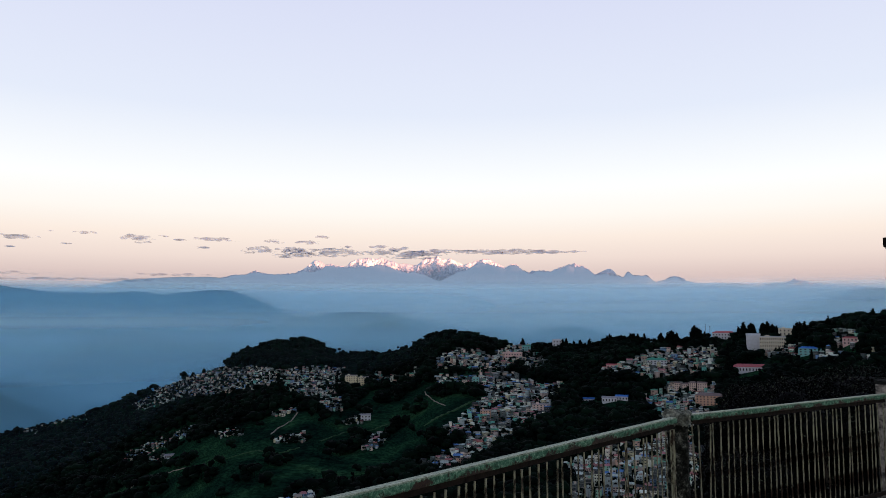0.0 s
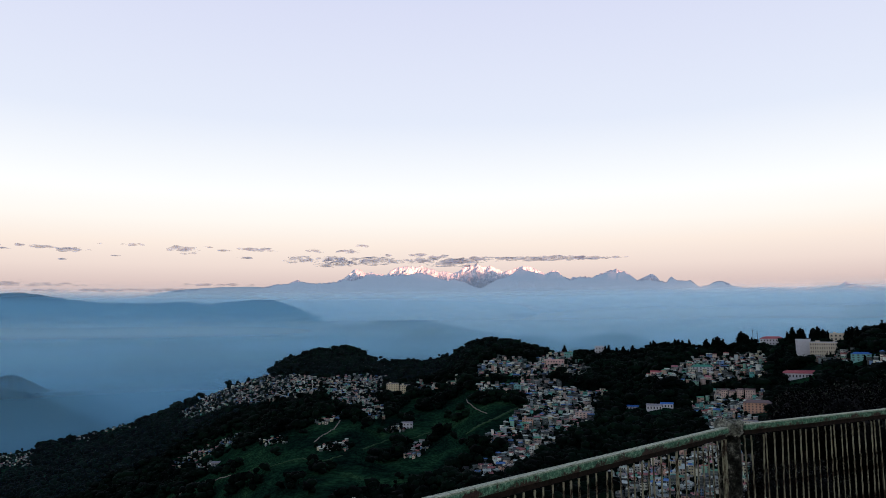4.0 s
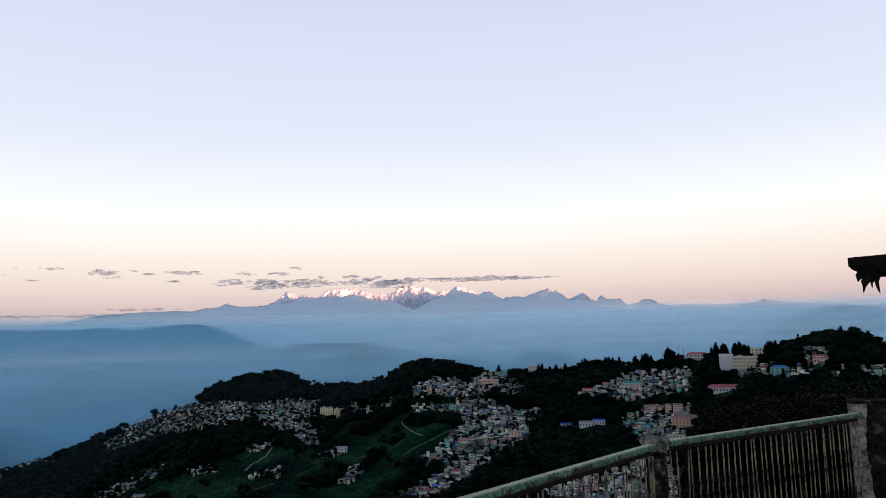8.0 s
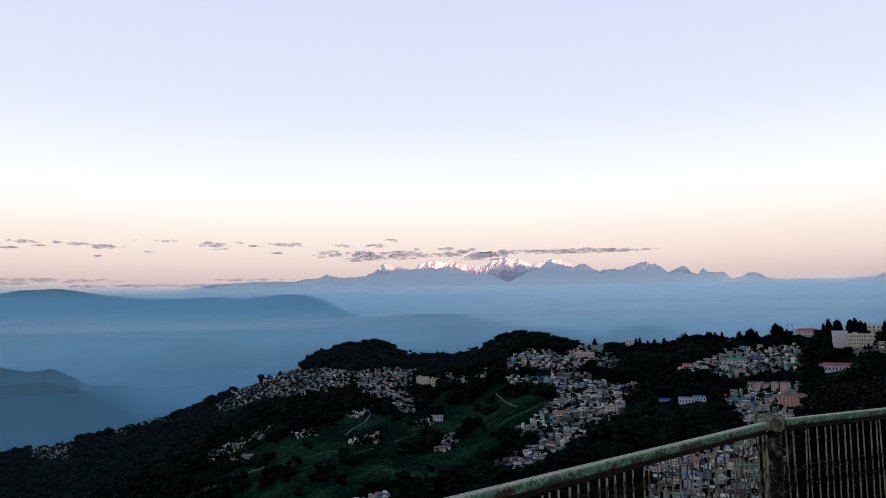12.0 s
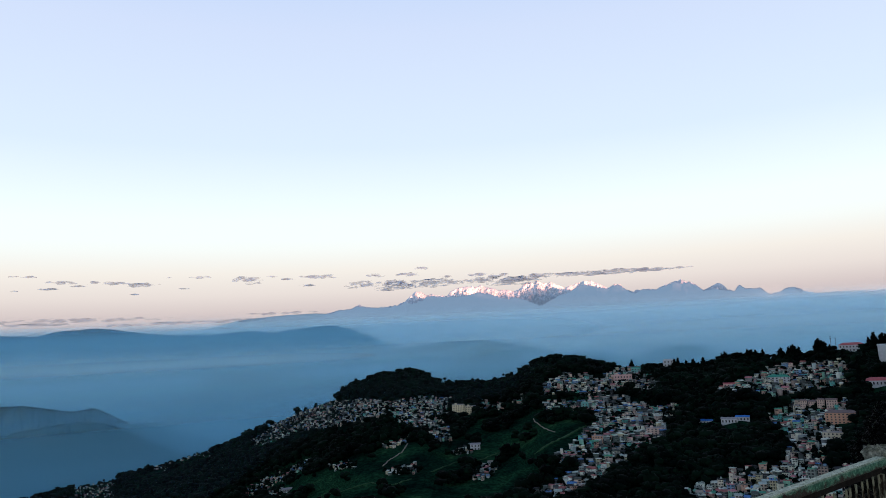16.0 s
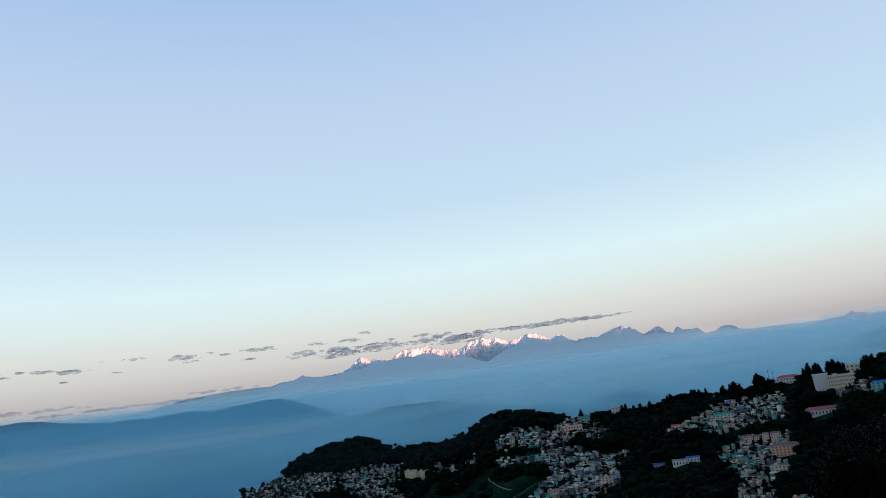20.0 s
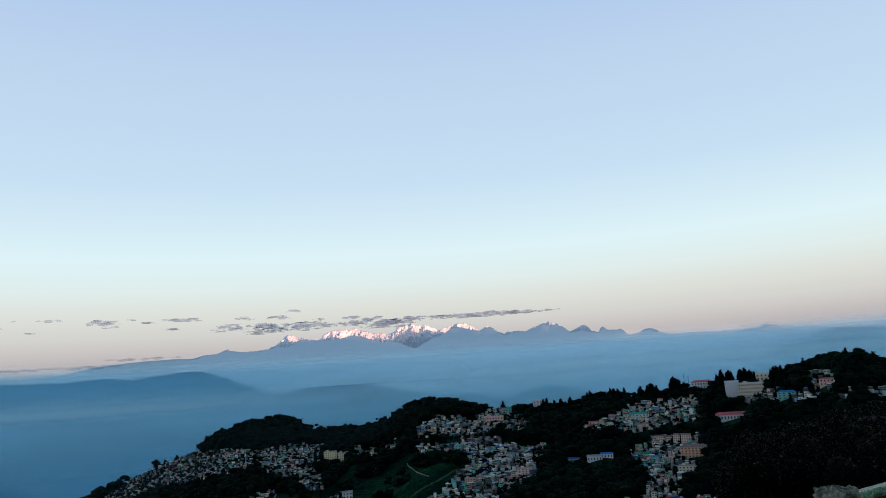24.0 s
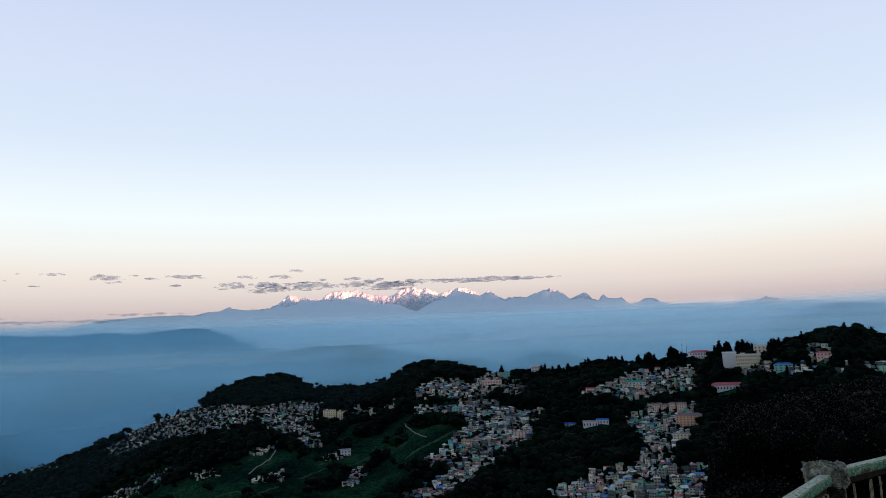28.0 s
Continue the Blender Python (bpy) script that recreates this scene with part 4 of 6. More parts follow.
panel(Vector((1.545, 4.915, 0)), left_way, 3.55, 0.072, 1, "rusty steel railing panel with flaking green top rail")
panel(POST + left_way * 3.85, left_way, 2.8, 0.072, 2, "rusty steel railing panel with flaking green top rail")
panel(Vector((1.70, 5.055, 0)), right_way, 2.52, 0.069, 3, "steel railing panel with pale green top rail and close thin bars", False)
older = panel(POST2 + third_way * 0.17 + Vector((0, 0.02, 0)), third_way, 2.4, 0.075, 4, "older railing panel hung with twine", False, 0.055)
b = bmesh.new()
box(b, 0.06, 2.35, -0.045, -0.012, 0.28, 0.40, 0.004)
k = Mat("grey_board", 0.95)
k.colour(k.ramp(k.noise(10, 8, 0.7, stretch=(0.25, 1, 1)), [(0.38, (0.02, 0.019, 0.013)), (0.52, (0.09, 0.088, 0.058)), (0.66, (0.20, 0.19, 0.13))]))
part("board", b, k.m, older, "pale weathered board nailed across the bars")


def cord(name, pts, r, material, parent=None, label=""):
    cu = bpy.data.curves.new(name, "CURVE")
    cu.dimensions, cu.bevel_depth, cu.bevel_resolution = "3D", r, 2
    s = cu.splines.new("NURBS")
    s.points.add(len(pts) - 1)
    for p, q in zip(s.points, pts):
        p.co = (*q, 1)
    s.use_endpoint_u, s.order_u = True, 3
    tmp = bpy.data.objects.new(name, cu)
    me = bpy.data.meshes.new_from_object(tmp)
    bpy.data.objects.remove(tmp)
    me.materials.clear()
    me.materials.append(material)
    ob = new(name, me)
    if parent:
        ob.parent = parent
    return tagged(ob, label)


tw = POST2 + third_way * 0.34
rope = new("twine")
rope.matrix_world = pose(tw.x, tw.y, RAIL_TOP + 0.05, 0, 0, 21)
loop = [(0.07 * math.cos(a), -0.035 - 0.01 * math.sin(a * 2), 0.055 * math.sin(a)) for a in np.linspace(0, 12.2, 30)]
cord("coil", loop, 0.006, M["rope"], rope, "pale twine wound round the rail")
cord("tail", [(-0.03, -0.04, -0.03), (-0.05, -0.05, -0.2), (-0.12, -0.05, -0.5), (-0.16, -0.06, -0.9)], 0.004, M["rope"], rope)
cord("tail", [(0.02, -0.04, -0.03), (0.05, -0.06, -0.3), (0.03, -0.06, -0.6), (0.09, -0.06, -0.92)], 0.004, M["rope"], rope)
tagged(rope, "pale twine knotted round the rail, its ends hanging", "twine")

# ---- lean-to roof at the end of the terrace ----
k = Mat("rotten_board", 0.95)
k.colour(k.ramp(k.noise(8, 8, 0.7, stretch=(0.3, 1, 1)), [(0.3, (0.003, 0.0027, 0.0025)), (0.7, (0.020, 0.017, 0.015))])).bump(k.noise(20, 6), 0.8, 0.02)
k.b.inputs["Specular IOR Level"].default_value = 0.05
M["board"] = k.m
kiosk = new("lean_to")
KX, KY, KZ = 6.42, 10.42, 2.62
kiosk.matrix_world = pose(KX, KY, KZ, 0, 0, -36)
b = bmesh.new()
box(b, 0, 3.6, -0.05, 3.0, 0.0, 0.10)
bmesh.ops.subdivide_edges(b, edges=b.edges[:], cuts=6, use_grid_fill=True)
for v in b.verts:
    v.co += noise.noise_vector(v.co * 3) * 0.03
    v.co.z += 0.02 * v.co.x
part("roof_sheet", b, M["board"], kiosk, "sagging dark roof of boards and old sheeting")
b = bmesh.new()
box(b, -0.03, 3.6, -0.10, -0.05, -0.02, 0.12, 0.008)
for v in b.verts:
    v.co.z += 0.02 * v.co.x
part("fascia_board", b, M["board"], kiosk)
rk = np.random.default_rng(8)
for i in range(24):
    x = 0.08 + i * 0.09 + rk.uniform(-0.03, 0.03)
    ln = (0.24, 0.40, 0.34, 0.42, 0.16, 0.24, 0.74, 0.40, 0.10, 0.08)[i] if i < 10 else rk.uniform(0.06, 0.2)
    wd = rk.uniform(0.022, 0.05) * (1.5 if i < 8 else 1.0)
    b = bmesh.new()
    prev = None
    for j in range(6):
        t = j / 5
        ww = wd * (1 - t) ** 0.6 * (1 + 0.5 * math.sin(j * 2.3 + i)) + 0.006
        cx, cy, cz = x + 0.04 * math.sin(t * 3 + i), -0.07 + 0.02 * math.sin(t * 5 + i * 2), -t * ln
        ring = [b.verts.new((cx - ww, cy - 0.006, cz)), b.verts.new((cx + ww, cy - 0.006, cz)), b.verts.new((cx + ww, cy + 0.006, cz)), b.verts.new((cx - ww, cy + 0.006, cz))]
        if prev:
            for q in range(4):
                b.faces.new((prev[q], prev[(q + 1) % 4], ring[(q + 1) % 4], ring[q]))
        prev = ring
    b.faces.new(prev)
    part("tatter", b, M["board"], kiosk, "ragged strip of torn sheeting hanging from the eave")
for x, y in ((1.9, 0.15), (3.4, 0.15), (1.9, 2.8), (3.4, 2.8)):
    b = bmesh.new()
    box(b, x - 0.05, x + 0.05, y - 0.05, y + 0.05, -9.0, 0.02)
    part("post", b, M["board"], kiosk)
tagged(kiosk, "dark lean-to shelter with a ragged, tattered eave", "shelter")


# ---- trees near the terrace ----
def leaf_crown(centres, radii, count, size, rng):
    """Leaf blades spread through overlapping clumps, thicker near their skins."""
    centres, radii = np.array(centres, float), np.array(radii, float)
    w = radii ** 2 / (radii ** 2).sum()
    pick = rng.choice(len(radii), count, p=w)
    dirs = rng.normal(size=(count, 3))
    dirs /= np.linalg.norm(dirs, axis=1, keepdims=True)
    rad = radii[pick] * (1 - 0.45 * rng.random(count) ** 2) * (1 + 0.12 * rng.normal(size=count))
    pos = centres[pick] + dirs * rad[:, None] * np.array([1, 1, 0.85])
    a = rng.normal(size=(count, 3))
    a[:, 2] -= 0.6
    a /= np.linalg.norm(a, axis=1, keepdims=True)
    n = dirs + 0.8 * rng.normal(size=(count, 3)) + np.array([0, 0, 0.6])
    b = np.cross(a, n)
    b /= np.linalg.norm(b, axis=1, keepdims=True)
    s = size * rng.uniform(0.6, 1.3, (count, 1))
    v = np.stack([pos, pos + a * s * 0.5 + b * s * 0.24, pos + a * s, pos + a * s * 0.5 - b * s * 0.24], 1).reshape(-1, 3)
    return v, np.arange(count * 4).reshape(-1, 4)


def near_tree(name, az, d, top, rad, clumps, leaves, leaf, label, seed, spread=1.0, solid=0.62):
    rng = np.random.default_rng(seed)
    zg = float(land(az, d))
    ob = new(name)
    base = polar(az, d, zg - 0.3)
    ob.matrix_world = pose(*base, 0, 0, 0)
    h = top - base.z
    deep = max(h - rad * 2.3, h * 0.25)
    cs, rs = [], []
    for i in range(clumps):
        r = rad * rng.uniform(0.28, 0.46)
        th, rr = rng.uniform(0, 2 * math.pi), (rad - r) * math.sqrt(rng.random()) * spread
        zz = rng.uniform(deep, h - r * 0.85)
        zz = min(zz, h - r * 0.85 - (rr / rad) ** 2 * rad * 0.35)
        cs.append((rr * math.cos(th), rr * math.sin(th), zz))
        rs.append(r)
    trunk = bmesh.new()
    tube(trunk, (0, 0, 0), (0.1, 0, h * 0.5), 0.03 * h, 0.016 * h, 10)
    part("trunk", trunk, M["bark"], ob)
    for c in cs[:14]:
        limb = bmesh.new()
        tube(limb, (0.1, 0, h * rng.uniform(0.3, 0.5)), c, 0.011 * h, 0.004 * h, 6)
        part("limb", limb, M["bark"], ob)
    v, f = leaf_crown(cs, rs, leaves * 4, leaf, rng)
    at = v.reshape(-1, 4, 3)[:, 0]
    deepest = np.min([np.linalg.norm((at - c) / np.array([1, 1, 0.85]), axis=1) / r for c, r in zip(np.array(cs), rs)], axis=0)
    facing = (at[:, :2] @ np.array([-base.x, -base.y])) / d > -0.45 * rad
    keep = np.flatnonzero((deepest > 0.8) & facing)[:leaves]
    v, f = v.reshape(-1, 4, 3)[keep].reshape(-1, 3), np.arange(len(keep) * 4).reshape(-1, 4)
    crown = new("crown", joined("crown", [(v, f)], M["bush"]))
    crown.parent = ob
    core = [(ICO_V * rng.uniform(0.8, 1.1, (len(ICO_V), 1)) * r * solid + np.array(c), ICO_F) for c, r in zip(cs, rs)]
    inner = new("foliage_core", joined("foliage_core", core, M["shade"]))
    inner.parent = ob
    return tagged(ob, label, "tree", "trees below the terrace")


near_tree("broadleaf_tree", 24.4, 33, -0.72, 3.1, 60, 78000, 0.109, "dense dark broadleaf tree rising from the slope below", 21)
near_tree("broadleaf_tree", 31.5, 35, -0.30, 4.2, 60, 91000, 0.109, "dense dark broadleaf tree rising from the slope below", 22)
near_tree("broadleaf_tree", 22.0, 29, -1.35, 1.7, 34, 31200, 0.095, "smaller dark broadleaf tree below the railing", 23)
near_tree("broadleaf_tree", 19.0, 26, -3.7, 1.5, 24, 13000, 0.088, "low leafy bush below the railing", 24)
near_tree("broadleaf_tree", 23.0, 24, -2.3, 2.4, 40, 52000, 0.088, "low leafy bush below the railing", 25)
near_tree("broadleaf_tree", 28.3, 30, -0.62, 3.2, 54, 71500, 0.102, "dense dark broadleaf tree below the railing", 26)
near_tree("broadleaf_tree", 38.0, 30, -0.6, 4.4, 50, 46800, 0.109, "dense dark broadleaf tree rising from the slope below", 27)
near_tree("broadleaf_tree", 34.5, 22, -2.2, 2.8, 40, 46800, 0.088, "dense dark broadleaf tree below the railing", 29)
near_tree("broadleaf_tree", 37.8, 16, 2.65, 0.98, 34, 33800, 0.058, "slender tree with open, airy branches beside the shelter", 28, 1.25, 0.6)


# ---- the town on the hill ----
def tray(bm, w, d, z, high, rim):
    """A flat roof deck with a parapet round it, in one piece."""
    o = [(-w / 2, -d / 2), (w / 2, -d / 2), (w / 2, d / 2), (-w / 2, d / 2)]
    i = [(x - math.copysign(rim, x), y - math.copysign(rim, y)) for x, y in o]
    rings = [[bm.verts.new((x, y, zz)) for x, y in q] for q, zz in ((o, z), (o, z + high), (i, z + high), (i, z + 0.15))]
    for a, b in zip(rings, rings[1:]):
        for n in range(4):
            bm.faces.new((a[n], a[(n + 1) % 4], b[(n + 1) % 4], b[n]))
    bm.faces.new(rings[-1])
    bm.faces.new(rings[0][::-1])


def house_kind(w, d, floors, roof, cols, side, tank=False):
    """A hill house facing -y: walls on a plinth, storey ledges, windows, and a flat, gabled or hipped roof."""
    h = floors * 2.9
    ob = new("house")
    b = bmesh.new()
    box(b, -w / 2, w / 2, -d / 2, d / 2, -7, h)
    part("wall", b, M["wall"], ob)
    for f in range(1, floors + 1):
        b = bmesh.new()
        box(b, -w / 2 - 0.25, w / 2 + 0.25, -d / 2 - (0.6 if f < floors else 0.25), d / 2 + 0.25, f * 2.9 - 0.14, f * 2.9 + 0.02)
        part("ledge", b, M["slab"], ob)
    b = bmesh.new()
    if roof == "flat":
        tray(b, w, d, h + 0.025, 0.9, 0.2)
        sh = bmesh.new()
        box(sh, w * 0.1, w * 0.38, -d * 0.1, d * 0.3, h + 0.2, h + 2.3)
        part("stair_head", sh, M["wall"], ob)
    else:
        r, o = (0.0 if roof == "gable" else w * 0.3), 0.6
        rise = d * 0.28
        pts = [(-w / 2 - o, -d / 2 - o, h), (w / 2 + o, -d / 2 - o, h), (w / 2 + o, d / 2 + o, h), (-w / 2 - o, d / 2 + o, h), (-w / 2 - o + r, 0, h + rise), (w / 2 + o - r, 0, h + rise)]
        vs = [b.verts.new((p[0], p[1], p[2] + 0.03)) for p in pts]
        for q in ((0, 1, 5, 4), (2, 3, 4, 5), (0, 4, 3), (1, 2, 5), (0, 3, 2, 1)):
            b.faces.new([vs[i] for i in q])
    part("roof", b, M["roof"], ob)
    if tank:
        b = bmesh.new()
        tube(b, (-w * 0.25, d * 0.1, h + 0.02), (-w * 0.25, d * 0.1, h + 1.5), 0.65, 0.6, 10)
        part("water_tank", b, M["tank"], ob, "black plastic water tank")
    b = bmesh.new()
    box(b, -0.31 * w / cols, 0.31 * w / cols, -0.05, 0.05, -0.75, 0.75)
    wm = bpy.data.meshes.new("window")
    b.to_mesh(wm)
    b.free()
    wm.materials.append(M["glass"])
    for f in range(floors):
        for c in range(cols):
            o = new("window", wm)
            o.parent = ob
            o.matrix_basis = pose((c + 0.5) / cols * w - w / 2, -d / 2 - 0.02, f * 2.9 + 1.55)
        for sx in (-1, 1):
            if (f + (sx > 0)) % 2 == 0 or side:
                o = new("window", wm)
                o.parent = ob
                o.matrix_basis = pose(sx * (w / 2 + 0.02), 0, f * 2.9 + 1.55, 0, 0, 90)
    return ob


KINDS = [house_kind(8, 7, 2, "gable", 2, False), house_kind(9, 8, 3, "flat", 3, False, True), house_kind(7, 7, 2, "hip", 2, False), house_kind(10, 8, 3, "gable", 3, False),
         house_kind(8, 8, 4, "flat", 2, False, True), house_kind(12, 8, 3, "hip", 3, False), house_kind(7, 6, 1, "gable", 2, False), house_kind(11, 9, 4, "flat", 3, False, True)]
HOUSE_LABELS = ["small two-storey house with a pitched sheet roof", "three-storey concrete house with a flat roof and tank", "small hill house with a hipped sheet roof",
                "three-storey house with balconies and a pitched sheet roof", "narrow four-storey concrete house with a flat roof", "broad three-storey house with a hipped sheet roof",
                "low cottage with a pitched sheet roof", "tall four-storey concrete building with a flat roof"]
HOUSE_SIZE = [8, 9, 7, 10, 8, 12, 7, 11]
for o, lb in zip(KINDS, HOUSE_LABELS):
    tagged(o, lb + ", on the hillside", "house", "houses of the hill town")


def inside(poly, x, y):
    hit = False
    for (x0, y0), (x1, y1) in zip(poly, poly[1:] + poly[:1]):
        if (y0 > y) != (y1 > y) and x < (x1 - x0) * (y - y0) / (y1 - y0) + x0:
            hit = not hit
    return hit


# quarters of the town, as azimuths and elevations seen from the terrace, with how closely they are built up
QUARTERS = [
    ([(-21.5, -5.6), (-19.8, -4.8), (-17.6, -3.9), (-14.6, -4.1), (-12.4, -4.3), (-12.5, -5.2), (-14.7, -5.7), (-18.1, -6.0), (-21.1, -6.4)], 0.75),
    ([(-12.5, -4.4), (-10.0, -4.1), (-7.6, -4.3), (-7.7, -5.2), (-8.8, -5.8), (-7.9, -6.6), (-7.8, -7.5), (-9.5, -7.2), (-10.1, -6.4), (-12.1, -5.7), (-12.5, -5.2)], 1),
    ([(-5.7, -4.6), (-3.0, -5.0), (-3.1, -5.3), (-5.5, -5.2)], 0.5),
    ([(-3.0, -4.7), (-1.9, -4.3), (-1.9, -4.9), (-2.9, -5.0)], 0.6),
    ([(-30.3, -7.8), (-28.6, -7.0), (-25.8, -6.9), (-25.7, -7.3), (-28.3, -7.5), (-29.0, -8.1)], 0.6),
    ([(-35.0, -8.5), (-32.3, -8.2), (-32.1, -9.4), (-34.6, -9.2)], 0.5),
    ([(-23.5, -6.8), (-21.5, -5.7), (-19.8, -5.2), (-19.0, -6.0), (-21.9, -6.8)], 0.6),
    ([(-23.6, -10.0), (-21.9, -9.3), (-18.6, -8.1), (-18.3, -8.5), (-21.5, -9.9), (-23.2, -10.5)], 0.6),
    ([(-22.1, -10.3), (-20.5, -10.0), (-20.4, -10.5), (-21.9, -10.6)], 0.7),
    ([(-17.5, -8.7), (-15.4, -8.5), (-15.2, -9.0), (-16.9, -9.1)], 0.6),
    ([(-14.1, -7.4), (-12.1, -7.3), (-11.2, -6.9), (-10.9, -7.2), (-12.6, -7.8)], 0.5),
    ([(-13.1, -9.4), (-10.7, -9.0), (-10.6, -9.7), (-12.7, -9.7)], 0.6),
    ([(-7.9, -8.3), (-6.5, -7.8), (-5.9, -8.4), (-7.6, -8.5)], 0.6),
    ([(-6.4, -10.0), (-5.0, -9.2), (-4.3, -9.4), (-5.3, -10.4), (-6.2, -10.4)], 0.8),
    ([(-0.8, -4.1), (-0.3, -3.4), (1.2, -2.8), (2.9, -3.0), (3.7, -3.3), (5.0, -2.7), (6.8, -2.2), (7.0, -3.0), (5.8, -3.7), (4.9, -4.4), (3.2, -4.6), (1.1, -4.3), (-0.6, -4.4)], 0.85),
    ([(-0.6, -5.0), (1.5, -4.9), (2.6, -4.9), (2.6, -5.6), (-0.5, -5.5)], 0.9),
    ([(2.6, -5.1), (3.6, -4.6), (5.7, -4.7), (6.1, -5.3), (7.7, -5.5), (9.4, -5.4), (9.1, -6.0), (8.0, -6.4), (8.4, -7.4), (7.9, -8.0), (6.3, -8.0), (6.6, -8.6), (4.5, -9.8), (3.6, -10.4), (1.9, -11.2), (0.5, -11.3), (0.5, -10.7), (2.0, -9.8), (1.2, -9.3), (-0.5, -9.3), (1.3, -8.3), (2.4, -7.3), (3.5, -6.5), (3.0, -6.0)], 1),
    ([(6.2, -3.6), (7.9, -3.1), (8.1, -4.1), (6.4, -4.3)], 0.8),
    ([(-2.9, -11.8), (-1.1, -11.3), (0.7, -10.8), (2.0, -10.7), (1.9, -11.6), (-0.3, -12.0)], 0.9),
    ([(11.1, -4.7), (12.6, -4.2), (14.2, -3.8), (15.3, -3.2), (16.1, -2.9), (17.9, -2.7), (19.7, -2.5), (20.8, -2.6), (20.7, -4.4), (19.5, -4.6), (17.8, -4.5), (16.3, -4.9), (14.8, -4.7), (12.9, -4.5), (11.8, -4.8)], 1),
    ([(15.2, -6.2), (16.9, -5.9), (17.0, -5.2), (20.6, -5.3), (20.5, -6.3), (18.9, -8.1), (18.4, -9.2), (19.1, -9.6), (17.9, -10.2), (16.4, -10.8), (15.7, -10.4), (16.2, -9.3), (16.5, -8.1), (16.4, -7.4), (15.6, -7.0)], 0.85),
    ([(10.9, -11.4), (11.8, -10.7), (13.2, -10.1), (15.8, -9.5), (17.3, -8.5), (18.3, -10.0), (16.4, -11.0), (14.9, -11.8), (10.3, -12.0)], 0.7),
    ([(9.1, -11.7), (11.3, -11.1), (12.6, -11.8), (9.1, -12.2)], 0.8),
    ([(23.6, -2.4), (26.2, -2.4), (26.2, -3.1), (24.0, -3.2)], 0.8),
    ([(26.8, -2.3), (28.7, -2.6), (28.7, -3.3), (27.1, -3.2)], 0.7),
    ([(27.9, -1.4), (30.1, -1.3), (30.0, -2.4), (28.6, -2.4)], 0.6),
    ([(29.7, -2.8), (30.9, -2.8), (30.9, -3.3), (29.7, -3.3)], 0.6),
    ([(31.2, -2.8), (32.6, -2.5), (34.0, -2.3), (34.0, -3.1), (31.5, -3.3)], 0.9),
    ([(9.6, -12.2), (14.9, -11.8), (18.3, -10.2), (21, -9.6), (21, -11.6), (20.0, -14.0), (10, -14.5)], 0.5), ([(-14, -14.1), (-9.5, -13.6), (-9.5, -14.4), (-14, -14.9)], 0.6)]
TEA = [(-24.5, -15.5), (-22, -11.8), (-19.5, -9.4), (-14, -8.1), (-12, -7.2), (-8, -7.9), (-5.5, -5.9), (-2.2, -5.4), (1.2, -5.6), (2.6, -6.6), (0.2, -9.2), (-4, -12), (-12, -14.5)]

